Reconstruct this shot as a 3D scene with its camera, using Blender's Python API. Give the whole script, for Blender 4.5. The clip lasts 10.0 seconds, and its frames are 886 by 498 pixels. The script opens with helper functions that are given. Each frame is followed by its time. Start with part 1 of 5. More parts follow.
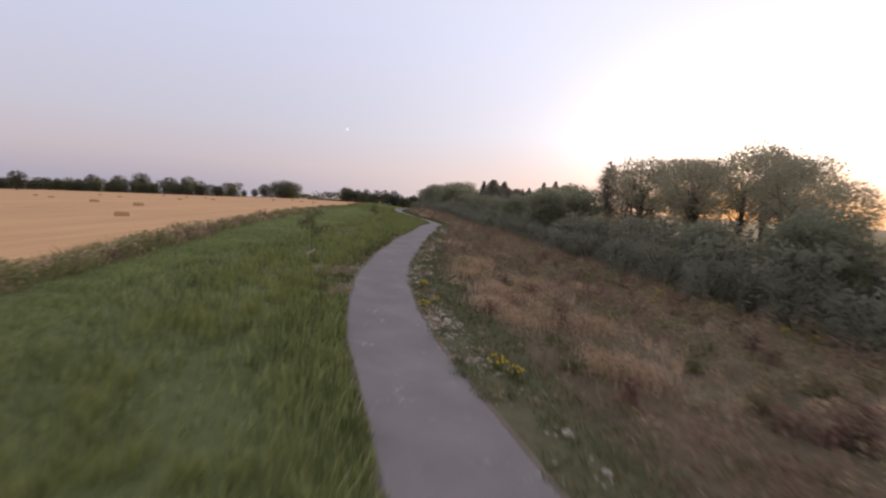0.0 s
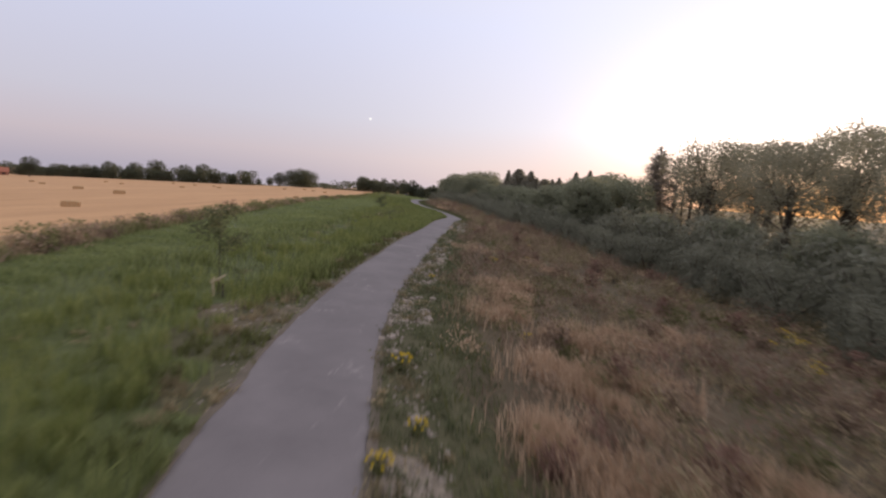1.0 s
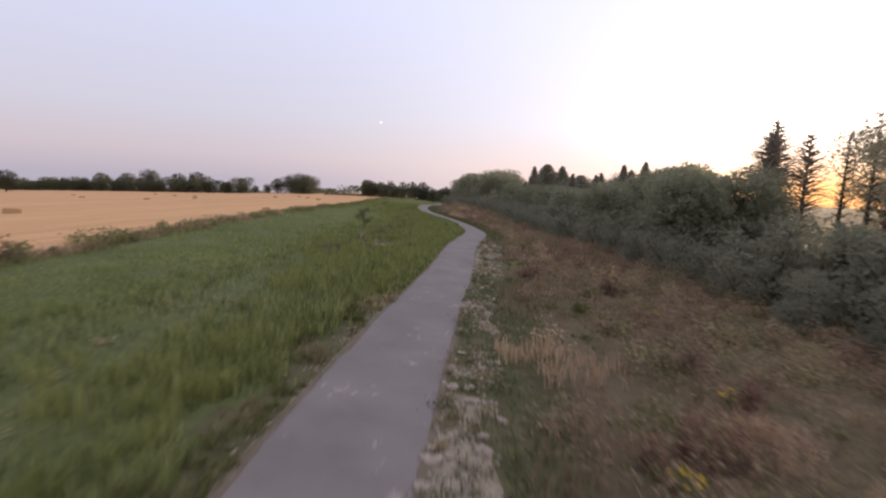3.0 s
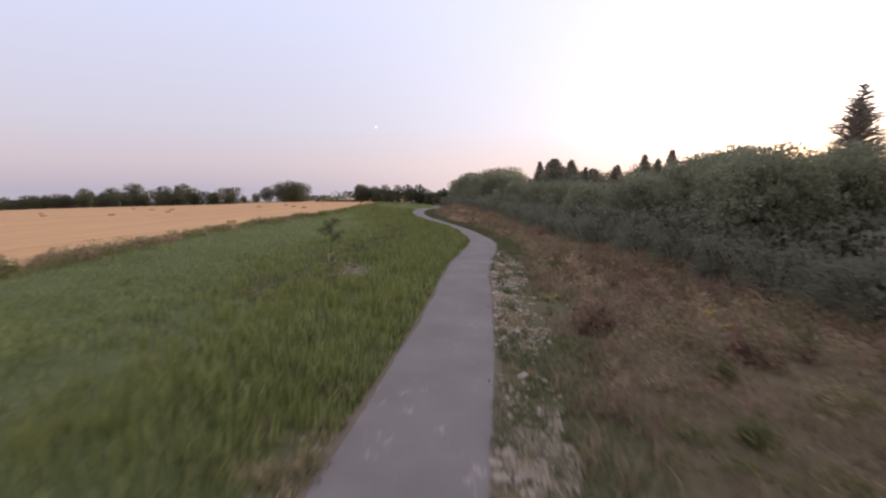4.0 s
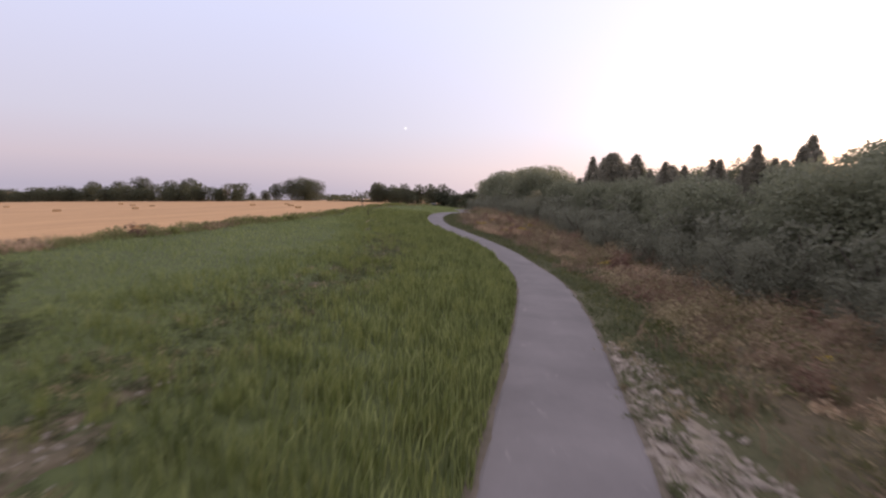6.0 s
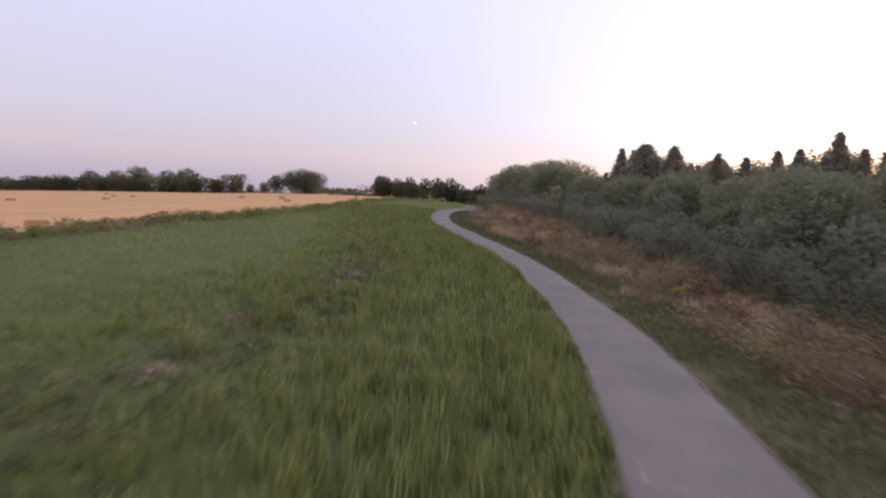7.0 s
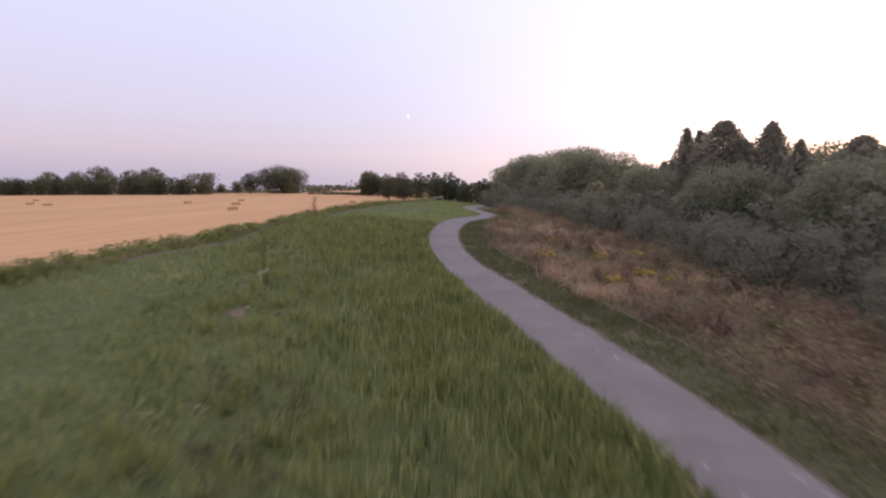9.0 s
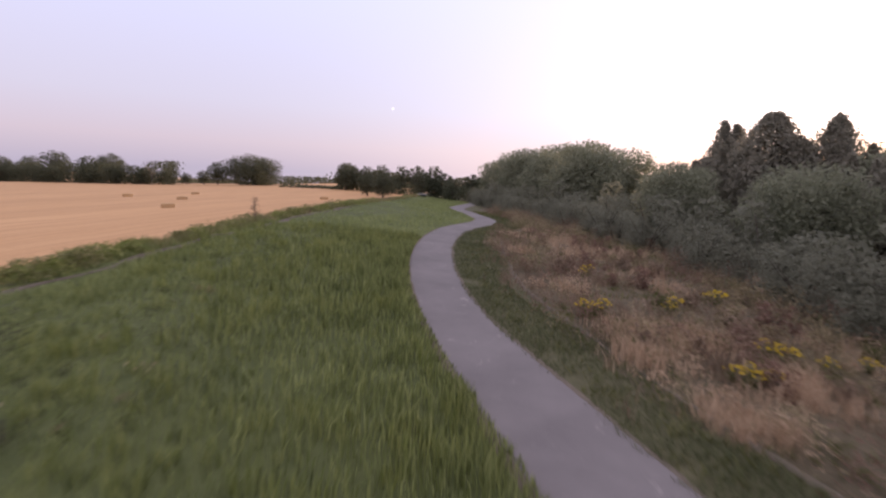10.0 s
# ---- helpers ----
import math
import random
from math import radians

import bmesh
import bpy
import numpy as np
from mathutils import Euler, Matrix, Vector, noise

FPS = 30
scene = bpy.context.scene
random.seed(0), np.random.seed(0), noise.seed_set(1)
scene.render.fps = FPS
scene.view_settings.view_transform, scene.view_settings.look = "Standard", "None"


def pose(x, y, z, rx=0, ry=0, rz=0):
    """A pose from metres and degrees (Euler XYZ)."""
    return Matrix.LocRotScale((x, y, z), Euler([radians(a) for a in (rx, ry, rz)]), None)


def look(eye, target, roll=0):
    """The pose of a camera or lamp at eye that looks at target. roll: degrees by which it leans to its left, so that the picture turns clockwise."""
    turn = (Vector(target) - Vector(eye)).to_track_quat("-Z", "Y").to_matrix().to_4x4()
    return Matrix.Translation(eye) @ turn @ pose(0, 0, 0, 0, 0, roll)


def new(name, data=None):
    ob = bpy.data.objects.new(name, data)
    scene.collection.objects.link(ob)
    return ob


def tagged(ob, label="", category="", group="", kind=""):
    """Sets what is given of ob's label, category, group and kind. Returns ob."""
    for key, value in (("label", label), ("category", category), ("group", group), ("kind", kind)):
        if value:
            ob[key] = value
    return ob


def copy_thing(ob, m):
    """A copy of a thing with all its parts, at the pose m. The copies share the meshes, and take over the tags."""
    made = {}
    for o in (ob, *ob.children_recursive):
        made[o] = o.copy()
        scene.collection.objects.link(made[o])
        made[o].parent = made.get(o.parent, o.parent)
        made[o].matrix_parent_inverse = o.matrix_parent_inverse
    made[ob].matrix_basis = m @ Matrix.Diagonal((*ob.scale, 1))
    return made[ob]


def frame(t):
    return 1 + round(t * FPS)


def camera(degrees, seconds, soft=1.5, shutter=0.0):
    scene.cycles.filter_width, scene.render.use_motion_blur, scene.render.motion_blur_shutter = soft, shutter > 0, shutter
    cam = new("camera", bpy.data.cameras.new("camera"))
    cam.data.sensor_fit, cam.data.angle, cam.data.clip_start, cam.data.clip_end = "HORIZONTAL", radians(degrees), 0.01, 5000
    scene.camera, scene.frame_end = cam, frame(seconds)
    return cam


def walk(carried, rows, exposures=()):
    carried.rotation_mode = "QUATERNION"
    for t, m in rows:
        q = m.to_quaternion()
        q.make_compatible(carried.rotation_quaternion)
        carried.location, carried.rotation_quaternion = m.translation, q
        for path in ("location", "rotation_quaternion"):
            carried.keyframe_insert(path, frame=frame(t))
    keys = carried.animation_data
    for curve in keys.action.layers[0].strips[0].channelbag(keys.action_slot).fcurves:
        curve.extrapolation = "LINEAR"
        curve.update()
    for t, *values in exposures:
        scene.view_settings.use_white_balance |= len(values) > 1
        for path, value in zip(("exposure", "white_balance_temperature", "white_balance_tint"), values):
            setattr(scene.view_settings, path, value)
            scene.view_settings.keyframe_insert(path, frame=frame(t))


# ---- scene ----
cam = camera(83.4, 10.0, soft=2.2, shutter=0.5)
METRES, EYE, TILT, LEAN, TURN = 105.0, 4.2, 0.0, 3.0, 3.7
ROWS = [
    (0.0, 0.0, 0.0, 0.0, 0.68, -5.68, -6.8),
    (0.5, 0.0029, 0.0536, -0.0, 2.32, -6.0, -7.04),
    (1.0, 0.0028, 0.1061, 0.0004, 3.25, -7.08, -7.32),
    (1.5, 0.0006, 0.1583, 0.0009, 4.92, -6.99, -7.66),
    (2.0, -0.0065, 0.21, 0.0016, 3.07, -6.94, -2.75),
    (2.5, -0.0082, 0.2617, 0.0024, 4.73, -6.71, -5.87),
    (2.7, -0.0097, 0.2817, 0.0021, 4.76, -7.12, -5.85),
    (4.0, -0.0193, 0.4113, -0.0005, 4.45, -6.81, -3.13),
    (4.5, -0.0228, 0.4645, -0.001, 4.77, -6.77, -3.17),
    (5.0, -0.0258, 0.5168, -0.0021, 6.35, -6.12, -3.13),
    (5.5, -0.0288, 0.566, -0.0037, 7.14, -5.82, -3.87),
    (5.7, -0.0304, 0.5852, -0.0044, 7.32, -6.2, -4.1),
    (7.0, -0.0433, 0.7071, -0.0084, 8.63, -7.3, -5.38),
    (7.5, -0.0513, 0.755, -0.0079, 8.79, -7.31, -5.47),
    (8.0, -0.0608, 0.8018, -0.0062, 8.82, -7.61, -5.0),
    (8.5, -0.0701, 0.8488, -0.0047, 8.43, -7.84, -4.26),
    (9.0, -0.0786, 0.897, -0.0036, 8.0, -8.02, -4.13),
    (9.5, -0.0863, 0.9456, -0.0025, 7.71, -8.11, -4.76),
    (10.0, -0.0944, 0.993, -0.0018, 6.17, -8.55, -5.43),
]
walk(cam, [(t, pose(0, 0, EYE, TILT, LEAN, TURN) @ pose(METRES * x, METRES * y, METRES * z, 90 + pitch, roll, yaw)) for t, x, y, z, yaw, pitch, roll in ROWS], exposures=[(0.0, -0.22, 6500, 10), (2.5, -0.08, 6500, 11), (5.0, -0.04, 6450, 13), (7.5, 0.0, 6400, 17), (9.0, 0.06, 6350, 19), (10.0, 0.06, 6350, 19)])


# ---- light ----
SUN_AZIMUTH, SUN_HEIGHT = 29.5, 1.5
sun_way = Vector((math.sin(radians(SUN_AZIMUTH)) * math.cos(radians(SUN_HEIGHT)), math.cos(radians(SUN_AZIMUTH)) * math.cos(radians(SUN_HEIGHT)), math.sin(radians(SUN_HEIGHT))))


def dusk_world():
    """Clear dusk sky: a physical sky, the pink belt over the horizon and the wide white glow round the low sun."""
    world = bpy.data.worlds.new("dusk_sky")
    scene.world = world
    world.use_nodes = True
    nt = world.node_tree
    nt.nodes.clear()
    add = lambda kind: nt.nodes.new(kind)
    out, bg_sky, bg_air, both = add("ShaderNodeOutputWorld"), add("ShaderNodeBackground"), add("ShaderNodeBackground"), add("ShaderNodeAddShader")
    sky = add("ShaderNodeTexSky")
    sky.sky_type, sky.sun_disc = "NISHITA", False
    sky.sun_elevation, sky.sun_rotation = radians(SUN_HEIGHT), radians(SUN_AZIMUTH)
    sky.air_density, sky.dust_density, sky.ozone_density = 1.0, 1.0, 2.0
    nt.links.new(sky.outputs[0], bg_sky.inputs[0])
    bg_sky.inputs[1].default_value = 0.025
    coord, split, ramp = add("ShaderNodeTexCoord"), add("ShaderNodeSeparateXYZ"), add("ShaderNodeValToRGB")
    nt.links.new(coord.outputs["Generated"], split.inputs[0])
    nt.links.new(split.outputs[2], ramp.inputs[0])
    stops = [(0.0, (0.50, 0.46, 0.55)), (0.05, (0.645, 0.56, 0.62)), (0.12, (0.67, 0.645, 0.755)), (0.3, (0.72, 0.745, 0.95)), (0.55, (0.85, 0.84, 0.95)), (1.0, (1.0, 0.97, 1.0))]
    for i, (at, colour) in enumerate(stops):
        el = ramp.color_ramp.elements[i] if i < 2 else ramp.color_ramp.elements.new(at)
        el.position, el.color = at, (*colour, 1)
    dot = add("ShaderNodeVectorMath")
    dot.operation = "DOT_PRODUCT"
    # the glow lies along the skyline: wider than it is high
    squash, unit = add("ShaderNodeVectorMath"), add("ShaderNodeVectorMath")
    squash.operation, unit.operation = "MULTIPLY", "NORMALIZE"
    squash.inputs[1].default_value = (1.0, 1.0, 1.4)
    nt.links.new(coord.outputs["Generated"], squash.inputs[0])
    nt.links.new(squash.outputs[0], unit.inputs[0])
    nt.links.new(unit.outputs[0], dot.inputs[0])
    dot.inputs[1].default_value = sun_way
    total = ramp.outputs[0]
    for power, colour in ((5.0, (0.56, 0.51, 0.475)), (40.0, (4.0, 3.2, 2.5))):
        rise, tint = add("ShaderNodeMath"), add("ShaderNodeVectorMath")
        rise.operation, tint.operation = "POWER", "SCALE"
        floor = add("ShaderNodeMath")
        floor.operation = "MAXIMUM"
        floor.inputs[1].default_value = 0.0
        nt.links.new(dot.outputs["Value"], floor.inputs[0])
        nt.links.new(floor.outputs[0], rise.inputs[0])
        rise.inputs[1].default_value = power
        tint.inputs[0].default_value = colour
        nt.links.new(rise.outputs[0], tint.inputs["Scale"])
        plus = add("ShaderNodeVectorMath")
        plus.operation = "ADD"
        nt.links.new(total, plus.inputs[0])
        nt.links.new(tint.outputs[0], plus.inputs[1])
        total = plus.outputs[0]
    # the afterglow just over the skyline, where the sun stands
    near, low, both_f, ember = add("ShaderNodeMath"), add("ShaderNodeMapRange"), add("ShaderNodeMath"), add("ShaderNodeMix")
    near.operation, both_f.operation = "POWER", "MULTIPLY"
    nt.links.new(floor.outputs[0], near.inputs[0])
    near.inputs[1].default_value = 45.0
    low.inputs["From Min"].default_value, low.inputs["From Max"].default_value = 0.02, 0.13
    low.inputs["To Min"].default_value, low.inputs["To Max"].default_value = 1.0, 0.0
    nt.links.new(split.outputs[2], low.inputs["Value"])
    nt.links.new(near.outputs[0], both_f.inputs[0])
    nt.links.new(low.outputs[0], both_f.inputs[1])
    # the peach belt along the skyline, paling away from the sun
    wide, belt, peach = add("ShaderNodeMath"), add("ShaderNodeMath"), add("ShaderNodeMix")
    wide.operation, belt.operation, peach.data_type = "POWER", "MULTIPLY", "RGBA"
    nt.links.new(floor.outputs[0], wide.inputs[0])
    wide.inputs[1].default_value = 6.0
    nt.links.new(wide.outputs[0], belt.inputs[0])
    nt.links.new(low.outputs[0], belt.inputs[1])
    nt.links.new(belt.outputs[0], peach.inputs[0])
    nt.links.new(total, peach.inputs[6])
    peach.inputs[7].default_value = (1.02, 0.74, 0.64, 1)
    ember.data_type = "RGBA"
    nt.links.new(both_f.outputs[0], ember.inputs[0])
    nt.links.new(peach.outputs[2], ember.inputs[6])
    ember.inputs[7].default_value = (1.5, 0.82, 0.36, 1)
    nt.links.new(ember.outputs[2], bg_air.inputs[0])
    bg_air.inputs[1].default_value = 1.0
    nt.links.new(bg_sky.outputs[0], both.inputs[0])
    nt.links.new(bg_air.outputs[0], both.inputs[1])
    nt.links.new(both.outputs[0], out.inputs[0])


dusk_world()
sun = new("sun", bpy.data.lights.new("sun", "SUN"))
sun.data.energy, sun.data.angle, sun.data.color = 4.0, radians(0.6), (1.0, 0.72, 0.45)
sun.matrix_world = look(sun_way * 50, (0, 0, 0))


# ---- materials ----
def material(name, rough=0.9):
    mat = bpy.data.materials.new(name)
    mat.use_nodes = True
    nt = mat.node_tree
    bsdf = nt.nodes["Principled BSDF"]
    bsdf.inputs["Roughness"].default_value = rough
    bsdf.inputs["Specular IOR Level"].default_value = 0.25
    return mat, nt, bsdf


def ramp_node(nt, source, stops):
    ramp = nt.nodes.new("ShaderNodeValToRGB")
    for i, (at, colour) in enumerate(stops):
        el = ramp.color_ramp.elements[i] if i < 2 else ramp.color_ramp.elements.new(at)
        el.position, el.color = at, (*colour, 1)
    nt.links.new(source, ramp.inputs[0])
    return ramp.outputs[0]


def noise_node(nt, scale, detail=4.0, rough=0.6, stretch=None):
    coord, tex = nt.nodes.new("ShaderNodeTexCoord"), nt.nodes.new("ShaderNodeTexNoise")
    tex.inputs["Scale"].default_value, tex.inputs["Detail"].default_value, tex.inputs["Roughness"].default_value = scale, detail, rough
    if stretch:
        mapping = nt.nodes.new("ShaderNodeMapping")
        mapping.inputs["Scale"].default_value = stretch[:3]
        mapping.inputs["Rotation"].default_value = (0, 0, radians(stretch[3]) if len(stretch) > 3 else 0)
        nt.links.new(coord.outputs["Object"], mapping.inputs[0])
        nt.links.new(mapping.outputs[0], tex.inputs[0])
    else:
        nt.links.new(coord.outputs["Object"], tex.inputs[0])
    return tex.outputs["Fac"]


def mix_node(nt, a, b, fac=0.5, blend="MIX"):
    mix = nt.nodes.new("ShaderNodeMix")
    mix.data_type, mix.blend_type = "RGBA", blend
    if isinstance(fac, float):
        mix.inputs[0].default_value = fac
    else:
        nt.links.new(fac, mix.inputs[0])
    nt.links.new(a, mix.inputs[6])
    nt.links.new(b, mix.inputs[7])
    return mix.outputs[2]


def bump_node(nt, bsdf, height, strength=0.5, distance=0.02):
    bump = nt.nodes.new("ShaderNodeBump")
    bump.inputs["Strength"].default_value, bump.inputs["Distance"].default_value = strength, distance
    nt.links.new(height, bump.inputs["Height"])
    nt.links.new(bump.outputs[0], bsdf.inputs["Normal"])


def ground_material(name, broad, fine, scales=(0.15, 3.0), depth=0.05, stretch=None, mixing=0.5):
    """Earth and turf: a broad and a fine range of colours mixed, with relief."""
    mat, nt, bsdf = material(name, 0.95)
    a = ramp_node(nt, noise_node(nt, scales[0], 5), broad)
    rough = noise_node(nt, scales[1], 8, 0.7, stretch)
    b = ramp_node(nt, rough, fine)
    nt.links.new(mix_node(nt, a, b, mixing), bsdf.inputs["Base Color"])
    bump_node(nt, bsdf, rough, 0.8, depth)
    return mat


def leaf_material(name, colours, through_light=0.3, patch=0.25, rough=0.7, blend=0.45, thin=False):
    """Leaves and stalks: each one takes its own tint; patches of colour run over many. Thin tree leaves pass as much light as they throw back."""
    mat, nt, bsdf = material(name, rough)
    geo = nt.nodes.new("ShaderNodeNewGeometry")
    n = len(colours)
    stops = [(0.05 + 0.9 * i / (n - 1), c) for i, c in enumerate(colours)]
    tint = ramp_node(nt, geo.outputs["Random Per Island"], stops)
    broad = ramp_node(nt, noise_node(nt, patch, 3), [(0.3, colours[0]), (0.7, colours[-1])])
    colour = mix_node(nt, tint, broad, blend)
    nt.links.new(colour, bsdf.inputs["Base Color"])
    trans, mix = nt.nodes.new("ShaderNodeBsdfTranslucent"), nt.nodes.new("ShaderNodeAddShader" if thin else "ShaderNodeMixShader")
    nt.links.new(colour, trans.inputs[0])
    if not thin:
        mix.inputs[0].default_value = through_light
    nt.links.new(bsdf.outputs[0], mix.inputs[-2])
    nt.links.new(trans.outputs[0], mix.inputs[-1])
    nt.links.new(mix.outputs[0], nt.nodes["Material Output"].inputs[0])
    return mat


MAT_TURF = ground_material("turf", [(0.3, (0.075, 0.09, 0.034)), (0.7, (0.115, 0.13, 0.05))], [(0.35, (0.06, 0.072, 0.026)), (0.65, (0.13, 0.142, 0.056))])
MAT_DULL_TURF = ground_material("dull_turf", [(0.3, (0.075, 0.075, 0.036)), (0.7, (0.13, 0.11, 0.065))], [(0.35, (0.05, 0.05, 0.026)), (0.6, (0.12, 0.11, 0.06)), (0.8, (0.24, 0.195, 0.14))], (0.6, 4.0))
MAT_SOIL = ground_material("dry_soil", [(0.35, (0.09, 0.078, 0.045)), (0.65, (0.22, 0.165, 0.115))], [(0.35, (0.06, 0.056, 0.03)), (0.55, (0.16, 0.125, 0.085)), (0.7, (0.33, 0.265, 0.20))], (1.6, 6.0))
MAT_DUST = ground_material("trodden_dust", [(0.3, (0.10, 0.085, 0.06)), (0.7, (0.19, 0.145, 0.12))], [(0.3, (0.06, 0.055, 0.035)), (0.7, (0.22, 0.175, 0.145))], (1.5, 7.0), 0.02)
MAT_SCRUB_EARTH = ground_material("scrub_earth", [(0.3, (0.07, 0.06, 0.036)), (0.7, (0.135, 0.10, 0.064))], [(0.3, (0.045, 0.04, 0.024)), (0.5, (0.11, 0.085, 0.055)), (0.75, (0.22, 0.165, 0.11))], (0.25, 2.5), 0.08)
MAT_BARE = ground_material("bare_earth", [(0.38, (0.07, 0.064, 0.042)), (0.54, (0.31, 0.25, 0.20))], [(0.36, (0.065, 0.058, 0.04)), (0.48, (0.19, 0.155, 0.12)), (0.62, (0.36, 0.30, 0.245))], (2.4, 5.0), 0.05)
MAT_WOOD_FLOOR = ground_material("woodland_floor", [(0.3, (0.05, 0.045, 0.028)), (0.7, (0.09, 0.07, 0.045))], [(0.3, (0.035, 0.033, 0.02)), (0.7, (0.11, 0.085, 0.055))])


def stubble_material():
    mat, nt, bsdf = material("straw_stubble", 0.9)
    broad = ramp_node(nt, noise_node(nt, 1.0, 5, 0.6, (0.22, 0.02, 1.0, 12)), [(0.35, (0.44, 0.24, 0.112)), (0.65, (0.65, 0.37, 0.185))])
    rows = noise_node(nt, 1.0, 5, 0.65, (1.6, 0.06, 1.0, 12))
    lines = ramp_node(nt, rows, [(0.3, (0.35, 0.185, 0.08)), (0.5, (0.56, 0.31, 0.148)), (0.7, (0.68, 0.405, 0.212))])
    grain = ramp_node(nt, noise_node(nt, 5.0, 6, 0.7), [(0.3, (0.40, 0.22, 0.10)), (0.7, (0.67, 0.41, 0.22))])
    nt.links.new(mix_node(nt, mix_node(nt, broad, lines, 0.55), grain, 0.3), bsdf.inputs["Base Color"])
    bump_node(nt, bsdf, rows, 0.6, 0.06)
    return mat


MAT_STUBBLE = stubble_material()


def tarmac_material():
    mat, nt, bsdf = material("worn_tarmac", 0.85)
    grit = noise_node(nt, 90.0, 3, 0.7)
    stones = ramp_node(nt, grit, [(0.3, (0.125, 0.108, 0.112)), (0.55, (0.20, 0.175, 0.178)), (0.75, (0.34, 0.30, 0.29))])
    patches = ramp_node(nt, noise_node(nt, 0.6, 5, 0.6), [(0.3, (0.14, 0.122, 0.125)), (0.7, (0.23, 0.20, 0.203))])
    scuffs = ramp_node(nt, noise_node(nt, 1.1, 9, 0.75, (1.6, 0.8, 1, 25)), [(0.60, (0, 0, 0)), (0.76, (0.24, 0.22, 0.20))])
    scrapes = ramp_node(nt, noise_node(nt, 0.9, 6, 0.7, (3.2, 0.35, 1, -8)), [(0.66, (0, 0, 0)), (0.74, (0.16, 0.15, 0.14))])
    base = mix_node(nt, mix_node(nt, stones, patches, 0.6), scrapes, 1.0, "ADD")
    nt.links.new(mix_node(nt, base, scuffs, 1.0, "ADD"), bsdf.inputs["Base Color"])
    bump_node(nt, bsdf, grit, 0.5, 0.006)
    return mat


MAT_TARMAC = tarmac_material()
MAT_GRASS = leaf_material("meadow_grass", [(0.05, 0.064, 0.02), (0.178, 0.21, 0.062), (0.43, 0.445, 0.18)], 0.45, 1.0, 0.7, 0.35)
MAT_RANK = leaf_material("rank_grass", [(0.12, 0.145, 0.035), (0.25, 0.28, 0.075), (0.42, 0.41, 0.16)], 0.45, 0.8, 0.7, 0.3)
MAT_SWARD = leaf_material("short_sward", [(0.185, 0.22, 0.085), (0.285, 0.32, 0.125), (0.40, 0.42, 0.185)], 0.45, 0.3)
MAT_DRY = leaf_material("dry_grass", [(0.35, 0.23, 0.145), (0.53, 0.375, 0.25), (0.69, 0.51, 0.36)], 0.35, 0.4, 0.7, 0.3)
MAT_BROWN = leaf_material("brown_seed_stalks", [(0.10, 0.064, 0.042), (0.235, 0.162, 0.115), (0.42, 0.305, 0.215)], 0.3, 0.8, 0.7, 0.75)
MAT_WEED = leaf_material("green_weeds", [(0.085, 0.092, 0.03), (0.135, 0.142, 0.05), (0.22, 0.205, 0.09)], 0.35, 0.25, 0.7, 0.3)
MAT_OLIVE = leaf_material("faded_weeds", [(0.105, 0.09, 0.046), (0.255, 0.205, 0.11), (0.49, 0.385, 0.235)], 0.35, 0.7, 0.7, 0.82)
MAT_VERGE = leaf_material("verge_leaves", [(0.065, 0.077, 0.037), (0.13, 0.145, 0.07), (0.22, 0.22, 0.115)], 0.4, 0.9, 0.7, 0.4)
MAT_RUST = leaf_material("rusty_weeds", [(0.13, 0.07, 0.052), (0.215, 0.122, 0.092), (0.32, 0.20, 0.15)], 0.3, 0.6, 0.7, 0.6)
MAT_EDGE = leaf_material("field_edge_leaves", [(0.15, 0.155, 0.06), (0.25, 0.24, 0.10), (0.40, 0.35, 0.175)], 0.4, 0.9)
MAT_YELLOW = leaf_material("yellow_petals", [(0.50, 0.33, 0.012), (0.62, 0.43, 0.02)], 0.2)
# Oak, ash and needle tones are lifted: sun glare over the wood painted in.
MAT_OAK = leaf_material("oak_leaves", [(0.092, 0.096, 0.064), (0.118, 0.122, 0.08), (0.15, 0.15, 0.10)], thin=True)
# Darker leaf copy for the thicket: shade at the wood's foot painted in.
MAT_THICKET_SHADE = leaf_material("thicket_leaves_shade", [(0.084, 0.085, 0.062), (0.102, 0.101, 0.072), (0.124, 0.119, 0.086)], thin=True)
MAT_FIELD_OAK = leaf_material("hedgerow_leaves", [(0.072, 0.08, 0.05), (0.098, 0.105, 0.066), (0.135, 0.138, 0.088)], 0.5, 0.05)
MAT_ASH = leaf_material("ash_leaves", [(0.13, 0.12, 0.08), (0.16, 0.148, 0.10), (0.20, 0.18, 0.125)], thin=True)
MAT_NEEDLE = leaf_material("conifer_needles", [(0.118, 0.11, 0.085), (0.142, 0.13, 0.10), (0.17, 0.155, 0.12)], thin=True)
MAT_LARCH = leaf_material("thin_needles", [(0.16, 0.13, 0.085), (0.20, 0.165, 0.105), (0.26, 0.21, 0.135)], thin=True)


def bark_material(name, dark, pale):
    mat, nt, bsdf = material(name, 0.9)
    ridges = noise_node(nt, 3.0, 6, 0.7, (3, 3, 0.5))
    nt.links.new(ramp_node(nt, ridges, [(0.35, dark), (0.65, pale)]), bsdf.inputs["Base Color"])
    bump_node(nt, bsdf, ridges, 0.7, 0.04)
    return mat


